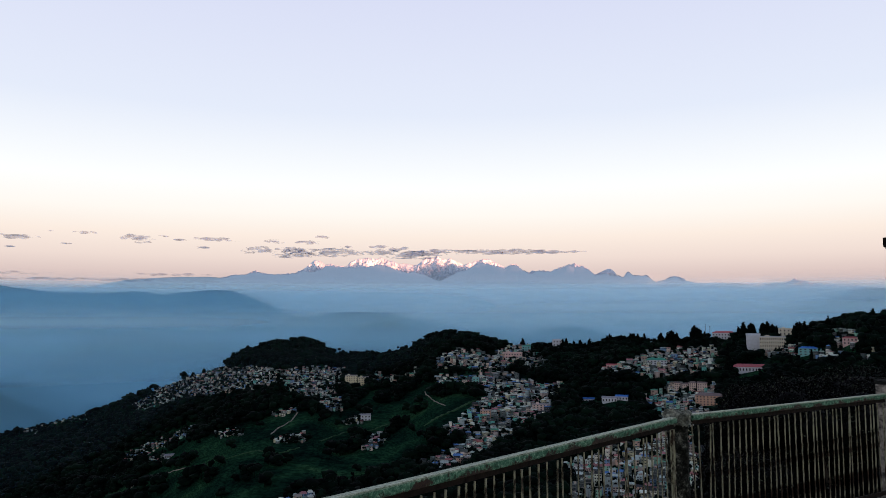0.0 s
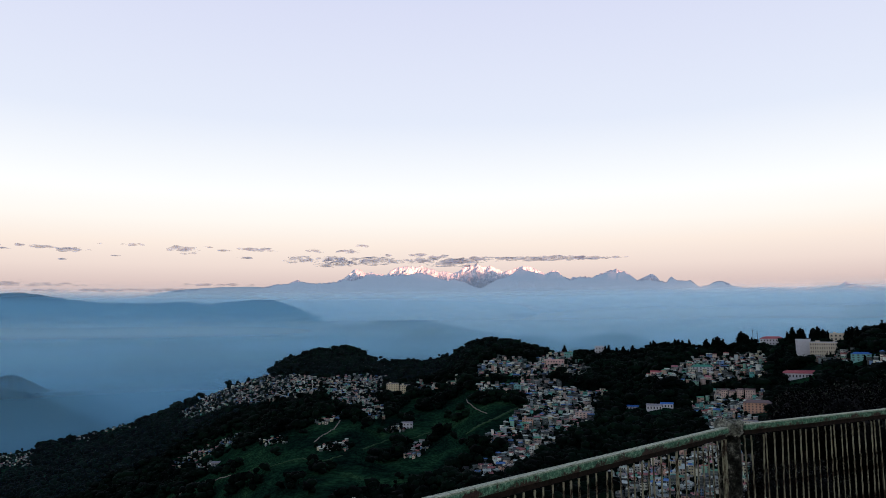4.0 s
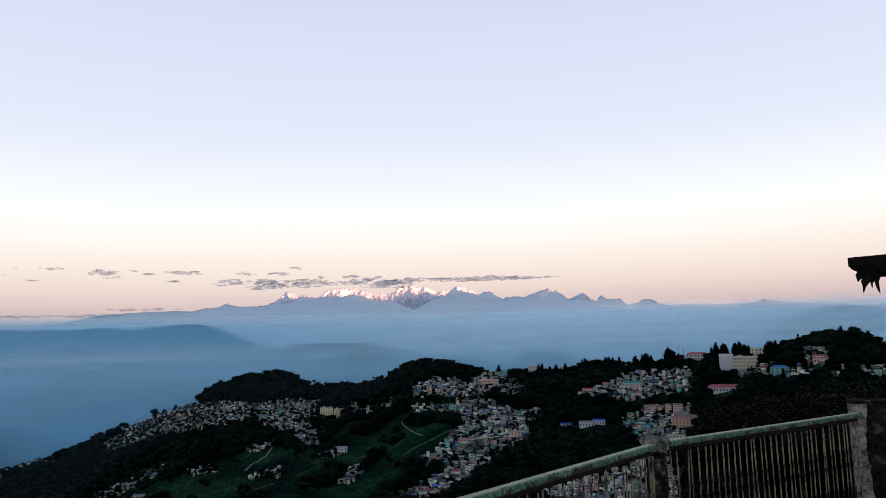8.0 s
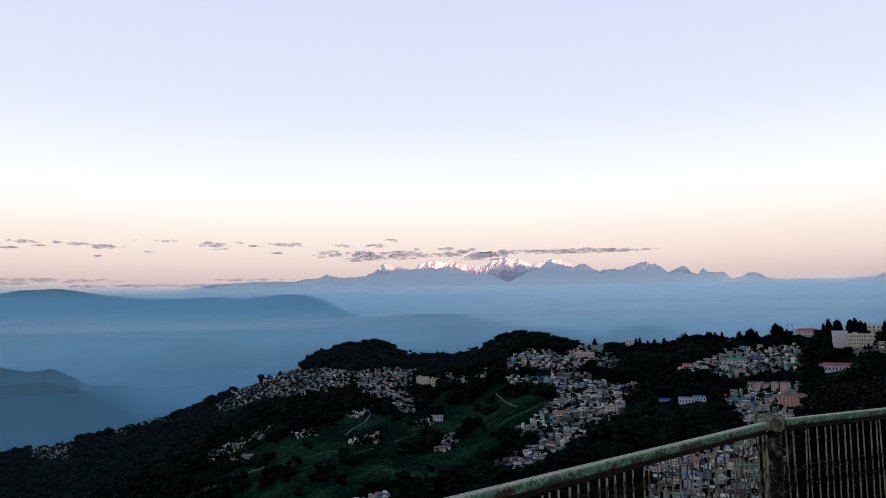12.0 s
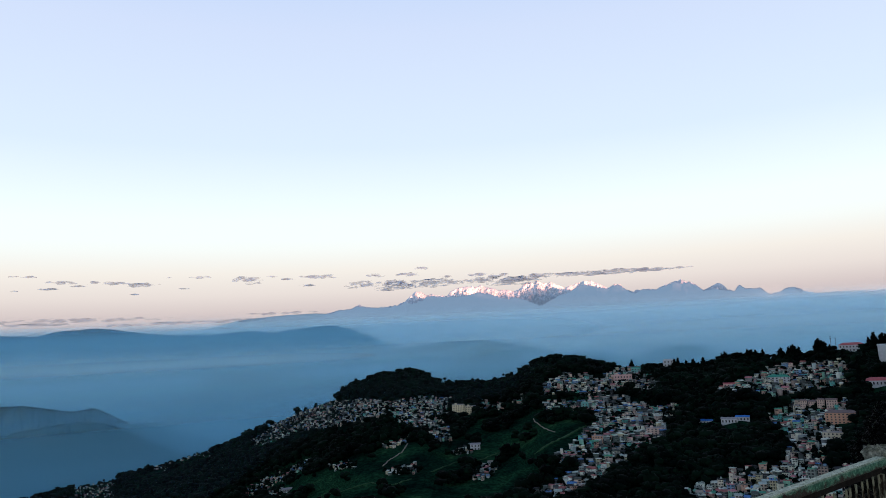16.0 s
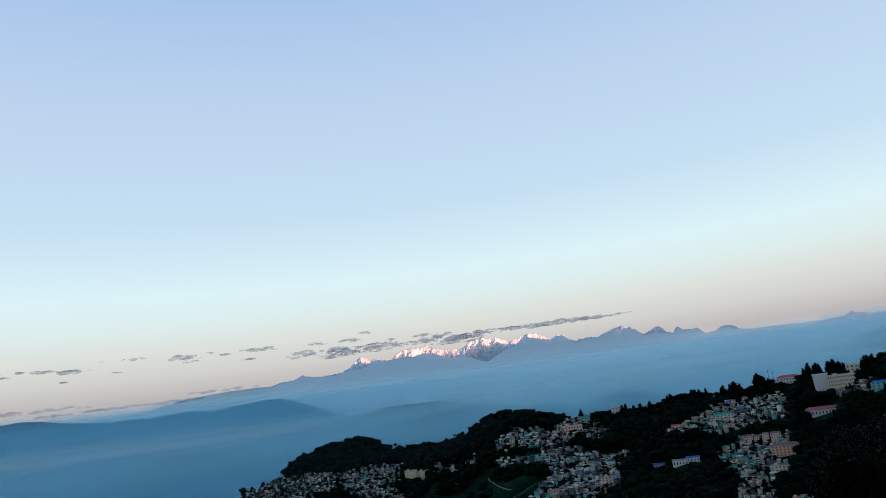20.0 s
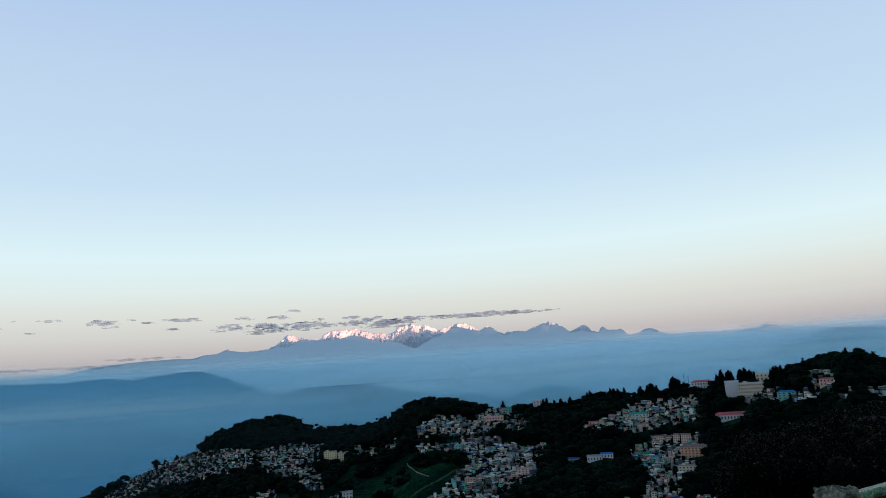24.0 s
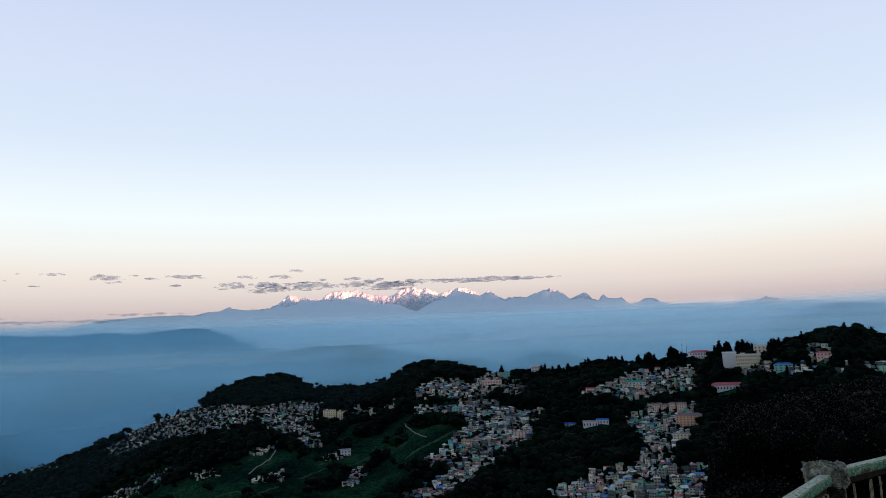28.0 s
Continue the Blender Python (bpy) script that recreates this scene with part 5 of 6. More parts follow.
# large buildings: name, azimuth, elevation of the foot, width and height in degrees, storeys, columns, wall, roof, roof form, label
LANDMARKS = [
    ("hotel", -7.15, -5.48, 0.95, 0.78, 5, 7, "yellow", "grey_roof", "flat", "long yellow hotel block with rows of windows"),
    ("hotel", -6.2, -5.46, 0.8, 0.62, 4, 6, "yellow", "grey_roof", "flat", "lower yellow wing of the hotel"),
    ("school_building", 24.35, -2.60, 1.7, 1.0, 4, 12, "cream", "white", "flat", "long cream institutional building with tall windows"),
    ("white_block", 23.08, -2.72, 0.92, 1.28, 1, 0, "white", "white", "gable", "large plain white block beside the cream building"),
    ("white_hall", 21.1, -1.80, 1.6, 0.46, 2, 8, "white", "red_roof", "hip", "white two-storey hall with a dark red roof"),
    ("red_roofed_hall", 22.85, -4.12, 2.6, 0.36, 1, 12, "white", "red_roof", "hip", "long low hall with a bright red roof"),
    ("apartment_building", 17.75, -5.88, 0.42, 0.82, 5, 3, "pink", "brown_roof", "hip", "salmon pink apartment tower with bay windows"),
    ("apartment_building", 18.27, -5.85, 0.40, 0.72, 4, 3, "pink", "brown_roof", "gable", "lower gabled part of the salmon pink apartments"),
    ("apartment_building", 18.83, -5.82, 0.44, 0.82, 5, 3, "pink", "brown_roof", "hip", "salmon pink apartment tower with a brown roof"),
    ("apartment_building", 19.5, -5.76, 0.65, 0.74, 4, 4, "pink", "brown_roof", "gable", "broad gabled part of the salmon pink apartments"),
    ("apartment_building", 17.25, -5.9, 0.4, 0.50, 3, 2, "cream", "grey_roof", "flat", "small cream annexe of the pink apartments"),
    ("apartment_building", 20.0, -6.62, 1.95, 0.72, 4, 8, "orange", "brown_roof", "hip", "broad orange apartment block"),
    ("apartment_building", 19.35, -7.85, 1.25, 0.66, 3, 5, "cream", "grey_roof", "flat", "cream building with a curved front"),
    ("church", 8.9, -2.45, 0.7, 0.5, 2, 3, "white", "white", "hip", "small white building among trees on the crest"),
    ("green_roofed_house", 16.3, -3.92, 1.5, 0.52, 3, 6, "white", "green_roof", "hip", "pale house with a green roof"),
    ("red_house", 13.0, -4.22, 0.75, 0.40, 2, 3, "rose", "red_roof", "gable", "small house with a bright red roof"),
    ("blue_shed", 11.2, -6.62, 0.9, 0.22, 1, 4, "white", "blue_roof", "gable", "low shed with a bright blue roof"),
    ("blue_shed", 12.8, -6.62, 1.1, 0.34, 1, 5, "white", "grey_roof", "gable", "low white shed with a pale roof"),
    ("blue_shed", 13.7, -6.45, 0.9, 0.30, 1, 4, "white", "blue_roof", "gable", "low shed with a bright blue roof"),
    ("guest_house", 5.45, -3.42, 1.5, 0.45, 2, 7, "rose", "rose", "flat", "long pale pink guest house"),
    ("guest_house", 6.6, -2.85, 0.8, 0.40, 2, 4, "teal", "green_roof", "hip", "teal guest house on the crest"),
    ("villa", 25.3, -1.70, 1.05, 0.7, 3, 4, "cream", "cream", "flat", "cream villa behind the long building"),
    ("villa", 29.2, -2.05, 0.9, 0.45, 2, 4, "rose", "red_roof", "hip", "villa with a red roof under the wood"),
    ("blue_house", 26.6, -2.85, 1.2, 0.5, 3, 4, "teal", "blue_roof", "hip", "blue-roofed house among trees"),
    ("teal_house", 2.55, -5.42, 0.5, 0.5, 3, 2, "teal", "teal", "flat", "bright teal concrete house"),
    ("orange_house", 3.3, -8.0, 0.8, 0.62, 4, 4, "orange", "grey_roof", "flat", "orange four-storey house in the packed town"),
    ("orange_house", 7.6, -7.5, 1.3, 0.62, 4, 5, "pink", "grey_roof", "flat", "salmon building with balconies at the town's edge"),
    ("farm_house", -6.0, -8.15, 0.75, 0.45, 2, 3, "white", "grey_roof", "gable", "white house alone above the tea"),
    ("long_shed", -20.3, -10.28, 0.7, 0.2, 1, 6, "slab", "grey_roof", "gable", "low long house above the tea slope"),
]
taken, clearing, shrubs = [], [], []


def big_building(name, az, el, wide, high, floors, cols, wall, roof, form, label):
    d0 = meet(az, el) or float(np.interp(az, *zip(*CREST_AT))) - 12
    w, h = radians(wide) * d0, radians(high) * d0
    dep = min(max(w * 0.45, 9), 18)
    at = polar(az, d0 + dep / 2, EYE + d0 * math.tan(radians(el)))
    ob = new(name)
    ob.matrix_world = pose(*at, 0, 0, -az + 5 * math.sin(az * 0.9))
    st = h / floors
    b = bmesh.new()
    box(b, -w / 2, w / 2, -dep / 2, dep / 2, -9, h)
    part("wall", b, M[wall], ob)
    for f in range(1, floors + 1):
        b = bmesh.new()
        box(b, -w / 2 - 0.3, w / 2 + 0.3, -dep / 2 - 0.35, dep / 2 + 0.3, f * st - 0.2, f * st + 0.02)
        part("ledge", b, M[wall], ob)
    for c in range(0, cols + 1 if cols else 0, 2):
        x = c / cols * w - w / 2
        b = bmesh.new()
        box(b, x - 0.25, x + 0.25, -dep / 2 - 0.3, -dep / 2 + 0.1, -2, h - 0.25)
        part("pilaster", b, M[wall], ob)
    b = bmesh.new()
    if form == "flat":
        tray(b, w, dep, h + 0.025, 1.0, 0.25)
        sh = bmesh.new()
        box(sh, -w * 0.3, -w * 0.12, -dep * 0.2, dep * 0.3, h + 0.2, h + 2.8)
        part("stair_head", sh, M[wall], ob)
    else:
        r, o, rise = (0.0 if form == "gable" else min(w * 0.2, dep * 0.5)), 0.8, dep * 0.22
        pts = [(-w / 2 - o, -dep / 2 - o, h), (w / 2 + o, -dep / 2 - o, h), (w / 2 + o, dep / 2 + o, h), (-w / 2 - o, dep / 2 + o, h), (-w / 2 - o + r, 0, h + rise), (w / 2 + o - r, 0, h + rise)]
        vs = [b.verts.new((p[0], p[1], p[2] + 0.03)) for p in pts]
        for q in ((0, 1, 5, 4), (2, 3, 4, 5), (0, 4, 3), (1, 2, 5), (0, 3, 2, 1)):
            b.faces.new([vs[i] for i in q])
    part("roof", b, M[roof], ob)
    b = bmesh.new()
    cell_w = w / max(cols, 1)
    box(b, -cell_w * 0.2, cell_w * 0.2, -0.05, 0.05, -st * 0.23, st * 0.23)
    wm = bpy.data.meshes.new("window")
    b.to_mesh(wm)
    b.free()
    wm.materials.append(M["glass"])
    b = bmesh.new()
    box(b, -cell_w * 0.25, cell_w * 0.25, -0.22, 0.05, -st * 0.23 - 0.16, -st * 0.23 - 0.01)
    sm = bpy.data.meshes.new("sill")
    b.to_mesh(sm)
    b.free()
    sm.materials.append(M["slab"])
    for f in range(floors):
        for c in range(cols):
            o = new("window", wm)
            o.parent = ob
            o.matrix_basis = pose((c + 0.5) / cols * w - w / 2, -dep / 2 - 0.02, (f + 0.5) * st)
            q = new("sill", sm)
            q.parent = o
    taken.append((at.x, at.y, max(w, dep) * 0.55))
    for ahead in (6, 12):
        open_at = polar(az, d0 - ahead, 0)
        clearing.append((open_at.x, open_at.y, w * 0.3))
    for ahead in (0, 20, 38):
        open_at = polar(az, d0 - ahead, 0)
        shrubs.append((open_at.x, open_at.y, max(w * 0.5, 15)))
    return tagged(ob, label, "building")


for row in LANDMARKS:
    big_building(*row)

rt = np.random.default_rng(77)
sites, plots, gardens = [], {}, []


def free_plot(x, y, r, stretch):
    cx, cy = int(x // 30), int(y // 30)
    for i in (-1, 0, 1):
        for j in (-1, 0, 1):
            for q in plots.get((cx + i, cy + j), ()):
                if (x - q[0]) ** 2 + (y - q[1]) ** 2 < ((r + q[2]) * stretch) ** 2:
                    return False
    return True


for q in taken:
    plots.setdefault((int(q[0] // 30), int(q[1] // 30)), []).append(q)
for poly, dens in QUARTERS:
    low = poly[0][1] < -6.5 and poly[0][0] < -5
    xs, ys = [p[0] for p in poly], [p[1] for p in poly]
    tries = int((max(xs) - min(xs)) * (max(ys) - min(ys)) * 170 * dens) + 40
    aa, ee = rt.uniform(min(xs), max(xs), tries), rt.uniform(min(ys), max(ys), tries)
    ee = np.round((ee + 0.10 * np.sin(aa * 2.1)) / 0.25) * 0.25 - 0.10 * np.sin(aa * 2.1) + rt.normal(0, 0.05, tries)      # houses stand in rows along the slope
    keep = np.array([inside(poly, a, e) for a, e in zip(aa, ee)])
    aa, ee = aa[keep], ee[keep]
    dd = meet_all(aa, ee)
    for az, d in zip(aa, dd):
        if d == 0 or d > np.interp(az, *zip(*CREST_AT)) - 4:
            continue
        p = polar(az, d, float(land(az, d)))
        kd = int(rt.choice(8, p=[0.36, 0.04, 0.28, 0, 0, 0, 0.32, 0] if low else [0.19, 0.15, 0.16, 0.14, 0.09, 0.06, 0.14, 0.07]))
        small = 0.74 if az < -6 else 1.0
        r = HOUSE_SIZE[kd] * 0.37 * small
        if wob(p.x, p.y, 16, 11) > rt.uniform(0.28, 0.95):
            gardens.append(p)
            continue
        if not free_plot(p.x, p.y, r, rt.uniform(0.75, 1.2) / (0.45 + 0.55 * dens)):
            continue
        taken.append((p.x, p.y, r))
        plots.setdefault((int(p.x // 30), int(p.y // 30)), []).append(taken[-1])
        sites.append((p, kd, az, d))

near_first = sorted(sites, key=lambda s: s[3])
stuff_walls, stuff_roofs, stuff_glass, stuff_slabs = [], [], [], []
CUBE_V = np.array([(x, y, z) for x in (-1, 1) for y in (-1, 1) for z in (-1, 1)], float)
CUBE_F = np.array([(0, 1, 3, 2), (4, 6, 7, 5), (0, 4, 5, 1), (2, 3, 7, 6), (0, 2, 6, 4), (1, 5, 7, 3)])


def brick(m, x0, x1, y0, y1, z0, z1):
    v = CUBE_V * np.array([x1 - x0, y1 - y0, z1 - z0]) / 2 + np.array([x0 + x1, y0 + y1, z0 + z1]) / 2
    mm = np.array(m)
    return v @ mm[:3, :3].T + mm[:3, 3], CUBE_F


for i, (p, kd, az, d) in enumerate(near_first):
    m = pose(p.x, p.y, p.z, 0, 0, -az + 14 * math.sin(az * 1.7) + rt.normal(0, 16) + (90 if rt.random() < 0.25 else 0))
    if i < 300:
        o = copy_thing(KINDS[kd], m)
        o.scale = (rt.uniform(0.5, 0.95), rt.uniform(0.6, 1.0), rt.uniform(0.7, 1.15))
        continue
    w, fl = HOUSE_SIZE[kd] * rt.uniform(0.45, 0.85) * (0.74 if az < -6 else 1.0), (2, 3, 2, 3, 4, 3, 1, 4)[kd]
    dd, h = w * rt.uniform(0.6, 0.95), fl * rt.uniform(1.7, 2.7) * (0.8 if az < -6 else 1.0)
    stuff_walls.append(brick(m, -w / 2, w / 2, -dd / 2, dd / 2, -7, h))
    if kd in (1, 4, 7):
        stuff_roofs.append(brick(m, -w / 2 - 0.3, w / 2 + 0.3, -dd / 2 - 0.4, dd / 2 + 0.3, h, h + 0.5))
    else:
        v = np.array([(-w / 2 - 0.5, -dd / 2 - 0.5, h), (w / 2 + 0.5, -dd / 2 - 0.5, h), (w / 2 + 0.5, dd / 2 + 0.5, h), (-w / 2 - 0.5, dd / 2 + 0.5, h),
                      (-w / 2 - 0.3, -0.05, h + dd * 0.28), (w / 2 + 0.3, -0.05, h + dd * 0.28), (w / 2 + 0.3, 0.05, h + dd * 0.28), (-w / 2 - 0.3, 0.05, h + dd * 0.28)])
        mm = np.array(m)
        stuff_roofs.append((v @ mm[:3, :3].T + mm[:3, 3], np.array([(0, 1, 5, 4), (4, 5, 6, 7), (2, 3, 7, 6), (0, 4, 7, 3), (1, 2, 6, 5), (0, 3, 2, 1)])))
    for f in range(fl):
        z0 = (f + 0.28) * h / fl
        for c in range(2):
            if rt.random() < 0.7:
                x = (c - 0.5) * w * 0.5
                stuff_glass.append(brick(m, x - w * 0.19, x + w * 0.19, -dd / 2 - 0.06, -dd / 2 + 0.05, z0, z0 + 0.42 * h / fl))
        if f and kd != 6:
            stuff_slabs.append(brick(m, -w / 2 - 0.2, w / 2 + 0.2, -dd / 2 - 0.45, -dd / 2 + 0.1, f * h / fl - 0.12, f * h / fl + 0.04))
for o in KINDS:
    for c in (*o.children_recursive, o):
        bpy.data.objects.remove(c)
far_town = new("far_houses")
tagged(far_town, "crowded small houses on the far part of the hill", "houses", kind="stuff")
for nm, pc, mt in (("wall", stuff_walls, M["far_wall"]), ("roof", stuff_roofs, M["far_roof"]), ("window", stuff_glass, M["glass"]), ("ledge", stuff_slabs, M["slab"])):
    if pc:
        o = new(nm, joined(nm, pc, mt))
        o.parent = far_town


# ---- dirt roads through the tea ----
def road(points, width, label, surface=None):
    vs, fs = [], []
    pts = []
    for (a0, e0), (a1, e1) in zip(points, points[1:]):
        for t in np.linspace(0, 1, 10, endpoint=False):
            pts.append((a0 + (a1 - a0) * t, e0 + (e1 - e0) * t))
    line = [polar(a, d, float(land(a, d)) + 0.5) for a, e in pts for d in [meet(a, e)] if d]
    for p in line:
        w = p.xy.normalized()
        clearing.extend((p.x - w.x * g, p.y - w.y * g, 2.5) for g in (0, 9, 18, 27))
    for i, p in enumerate(line):
        q = line[min(i + 1, len(line) - 1)] - line[max(i - 1, 0)]
        n = Vector((-q.y, q.x, 0)).normalized() * width / 2
        for s, dz in ((-1, -1.5), (-1, 0), (1, 0), (1, -1.5)):
            vs.append(p + n * s + Vector((0, 0, dz)))
        if i:
            b0 = (i - 1) * 4
            fs += [(b0 + j, b0 + j + 1, b0 + j + 5, b0 + j + 4) for j in range(3)]
    return tagged(new("dirt_road", mesh_of("dirt_road", vs, fs, surface or M["path"])), label, "road", kind="structure")


road([(-25.5, -13.6), (-24.0, -12.7), (-23.1, -12.4), (-22.2, -11.6), (-21.7, -11.4), (-20.7, -11.35), (-19.0, -11.0)], 3.0, "pale dirt road winding down the tea slope")
road([(-11.2, -7.4), (-11.3, -7.6), (-11.7, -8.1), (-12.7, -8.6), (-13.2, -9.0)], 1.9, "pale dirt road between the houses")
M["grass"] = plain("pale_grass", (0.022, 0.058, 0.022), 0.95, 0, 0.1)
road([(-1.5, -8.6), (-0.3, -7.9), (1.0, -7.35), (2.1, -6.85), (3.1, -6.45)], 5.0, "pale grassy terrace edge across the tea slope", M["grass"])
road([(-9.5, -9.6), (-7.6, -9.0), (-5.6, -8.9), (-3.8, -8.3)], 3.5, "pale grassy terrace edge across the tea slope", M["grass"])
road([(-16.5, -10.6), (-14.2, -10.1), (-12.6, -10.4), (-10.8, -10.0)], 3.5, "pale grassy terrace edge across the tea slope", M["grass"])
road([(-1.4, -6.0), (-1.3, -6.24), (-0.6, -6.76), (0.3, -7.1)], 1.6, "narrow pale path through the tea")


# ---- woods ----
def tree_shape(seed, kind):
    """A few leaf masses and many ragged leaf clusters round them, for trees far off; 1 high."""
    rng = np.random.default_rng(seed)
    bits = []
    if kind == "broad":
        cs = [(rng.normal(0, 0.13), rng.normal(0, 0.13), rng.uniform(0.25, 0.74), rng.uniform(0.20, 0.30)) for _ in range(4)]
    else:
        cs = [(rng.normal(0, 0.02), rng.normal(0, 0.02), z, r) for z, r in ((0.28, 0.17), (0.46, 0.14), (0.64, 0.10), (0.82, 0.06))]
    for x, y, z, r in cs:
        v = ICO0_V * (1 + 0.25 * rng.normal(size=(len(ICO0_V), 1))) * r * np.array([1, 1, 0.9 if kind == "broad" else 1.3]) + np.array([x, y, z])
        bits.append((v, ICO0_F))
    n = 28 if kind == "broad" else 24
    pick = rng.integers(0, 4, n)
    cc = np.array(cs)
    dr = rng.normal(size=(n, 3))
    dr /= np.linalg.norm(dr, axis=1, keepdims=True)
    pos = cc[pick, :3] + dr * cc[pick, 3:4] * rng.uniform(0.85, 1.15, (n, 1))
    a, b = rng.normal(size=(n, 3)) * 0.05, rng.normal(size=(n, 3)) * 0.05
    bits.append((np.stack([pos, pos + a, pos + b], 1).reshape(-1, 3), np.arange(n * 3).reshape(-1, 3)))
    t = 0.02
    tv = np.array([(-t, -t, -0.1), (t, -t, -0.1), (0, t, -0.1), (0, 0, 0.5)])
    bits.append((tv, np.array([(0, 1, 3), (1, 2, 3), (2, 0, 3)])))
    vs, fs, k0 = [], [], 0
    for v, f in bits:
        vs.append(v)
        fs.append(f + k0)
        k0 += len(v)
    return np.concatenate(vs), np.concatenate(fs)


phi = (1 + 5 ** 0.5) / 2
ICO0_V = np.array([(-1, phi, 0), (1, phi, 0), (-1, -phi, 0), (1, -phi, 0), (0, -1, phi), (0, 1, phi), (0, -1, -phi), (0, 1, -phi), (phi, 0, -1), (phi, 0, 1), (-phi, 0, -1), (-phi, 0, 1)]) / math.hypot(1, phi)
ICO0_F = np.array([(0, 11, 5), (0, 5, 1), (0, 1, 7), (0, 7, 10), (0, 10, 11), (1, 5, 9), (5, 11, 4), (11, 10, 2), (10, 7, 6), (7, 1, 8),
                   (3, 9, 4), (3, 4, 2), (3, 2, 6), (3, 6, 8), (3, 8, 9), (4, 9, 5), (2, 4, 11), (6, 2, 10), (8, 6, 7), (9, 8, 1)])
BROAD = [tree_shape(100 + i, "broad") for i in range(8)]
CONIF = [tree_shape(200 + i, "conifer") for i in range(5)]
cell = {}
for q in taken + clearing:
    cell.setdefault((int(q[0] // 20), int(q[1] // 20)), []).append(q)


def clear_of_houses(x, y, room):
    cx, cy = int(x // 20), int(y // 20)
    for i in (-1, 0, 1):
        for j in (-1, 0, 1):
            for q in cell.get((cx + i, cy + j), ()):
                if (x - q[0]) ** 2 + (y - q[1]) ** 2 < (q[2] + room) ** 2:
                    return False
    return True


def planted(shapes, p, h, wide, turn):
    v, f = shapes
    c, s = math.cos(turn), math.sin(turn)
    return np.stack([(v[:, 0] * c - v[:, 1] * s) * h * wide + p[0], (v[:, 0] * s + v[:, 1] * c) * h * wide + p[1], v[:, 2] * h + p[2]], 1), f


rf = np.random.default_rng(55)
woods, pines = [], []
BOUNDS = [(q, min(a for a, _ in q), max(a for a, _ in q), min(e for _, e in q), max(e for _, e in q)) for q, _ in QUARTERS]
for p in gardens + [s[0] for s in sites if rf.random() < 0.45]:
    x, y = p.x + rf.normal(0, 3.5), p.y + rf.normal(0, 3.5)
    woods.append(planted(BROAD[rf.integers(8)], (x, y, p.z - 0.5), rf.uniform(4.5, 9.5), rf.uniform(0.9, 1.4), rf.uniform(0, 6)))
N = 21500
azs, us = rf.uniform(-42, 40, N), rf.random(N)
drs = np.interp(azs, *zip(*CREST_AT))
dists = np.sqrt(FOOT ** 2 + us * ((drs + 45) ** 2 - FOOT ** 2))
grounds = land(azs, dists)
for az, dr, d, z in zip(azs, drs, dists, grounds):
    el = math.degrees(math.atan2(z - EYE, d))
    town = any(bx0 < az < bx1 and by0 < el < by1 and inside(q, az, el) for q, bx0, bx1, by0, by1 in BOUNDS)
    x, y = d * math.sin(radians(az)), d * math.cos(radians(az))
    foot = any(bx0 < az < bx1 and by0 < el + 0.4 < by1 and inside(q, az, el + 0.4) for q, bx0, bx1, by0, by1 in BOUNDS)
    if el < -16.5 or town and rf.random() > 0.75:
        continue
    if inside(TEA, az, el) and wob(x, y, 50, 7) < 0.42 and rf.random() > 0.014:
        continue
    if not clear_of_houses(x, y, 0.8 if town else 3.0):
        continue
    low = town or foot or any((x - q[0]) ** 2 + (y - q[1]) ** 2 < q[2] ** 2 for q in shrubs)
    h = rf.uniform(4, 9) if town else rf.uniform(8, 14) if 5 < az < 27 and d > dr - 60 else rf.uniform(3.5, 6.5) if low else rf.uniform(12, 21)
    if rf.random() < (0.10 if 13 < az < 27 else 0.04):
        pines.append(planted(CONIF[rf.integers(5)], (x, y, z), h * rf.uniform(1.0, 1.4), 1.25, rf.uniform(0, 6)))
    else:
        woods.append(planted(BROAD[rf.integers(8)], (x, y, z), h, rf.uniform(1.0, 1.55), rf.uniform(0, 6)))
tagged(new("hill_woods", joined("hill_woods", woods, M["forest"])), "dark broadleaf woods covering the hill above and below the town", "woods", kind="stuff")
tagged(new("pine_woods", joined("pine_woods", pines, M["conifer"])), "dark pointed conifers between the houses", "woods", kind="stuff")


# ---- single trees standing out on the crest and among the houses ----
def lone_tree(kind, seed):
    rng = np.random.default_rng(seed)
    ob = new(kind)
    b = bmesh.new()
    tube(b, (0, 0, -0.05), (0, 0, 0.55 if kind == "broadleaf_tree" else 0.9), 0.022, 0.008, 7)
    part("trunk", b, M["bark"], ob)
    if kind == "broadleaf_tree":
        cs = [(rng.normal(0, 0.12), rng.normal(0, 0.12), rng.uniform(0.2, 0.84)) for _ in range(13)]
        rs = [rng.uniform(0.11, 0.19) for _ in cs]
    else:
        cs = [(rng.normal(0, 0.02), rng.normal(0, 0.02), 0.08 + 0.056 * q) for q in range(16)]
        rs = [(0.19 * max(1 - q / 16.5, 0) ** 0.7 + 0.012) * rng.uniform(0.85, 1.12) for q in range(16)]
    v, f = leaf_crown(cs, rs, 900, 0.06, rng)
    core = [(ICO0_V * r * 0.95 + np.array(c), ICO0_F) for c, r in zip(cs, rs)]
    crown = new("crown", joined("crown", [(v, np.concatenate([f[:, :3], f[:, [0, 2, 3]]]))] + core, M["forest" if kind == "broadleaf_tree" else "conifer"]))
    crown.parent = ob
    return ob


LONE = [lone_tree("conifer", 301), lone_tree("conifer", 302), lone_tree("broadleaf_tree", 303), lone_tree("broadleaf_tree", 304), lone_tree("broadleaf_tree", 305)]
for o in LONE:
    tagged(o, "dark pointed conifer standing on the crest of the hill" if o.name.startswith("conifer") else "dark round-crowned tree standing on the crest of the hill", "tree", "trees on the crest")
rl = np.random.default_rng(91)
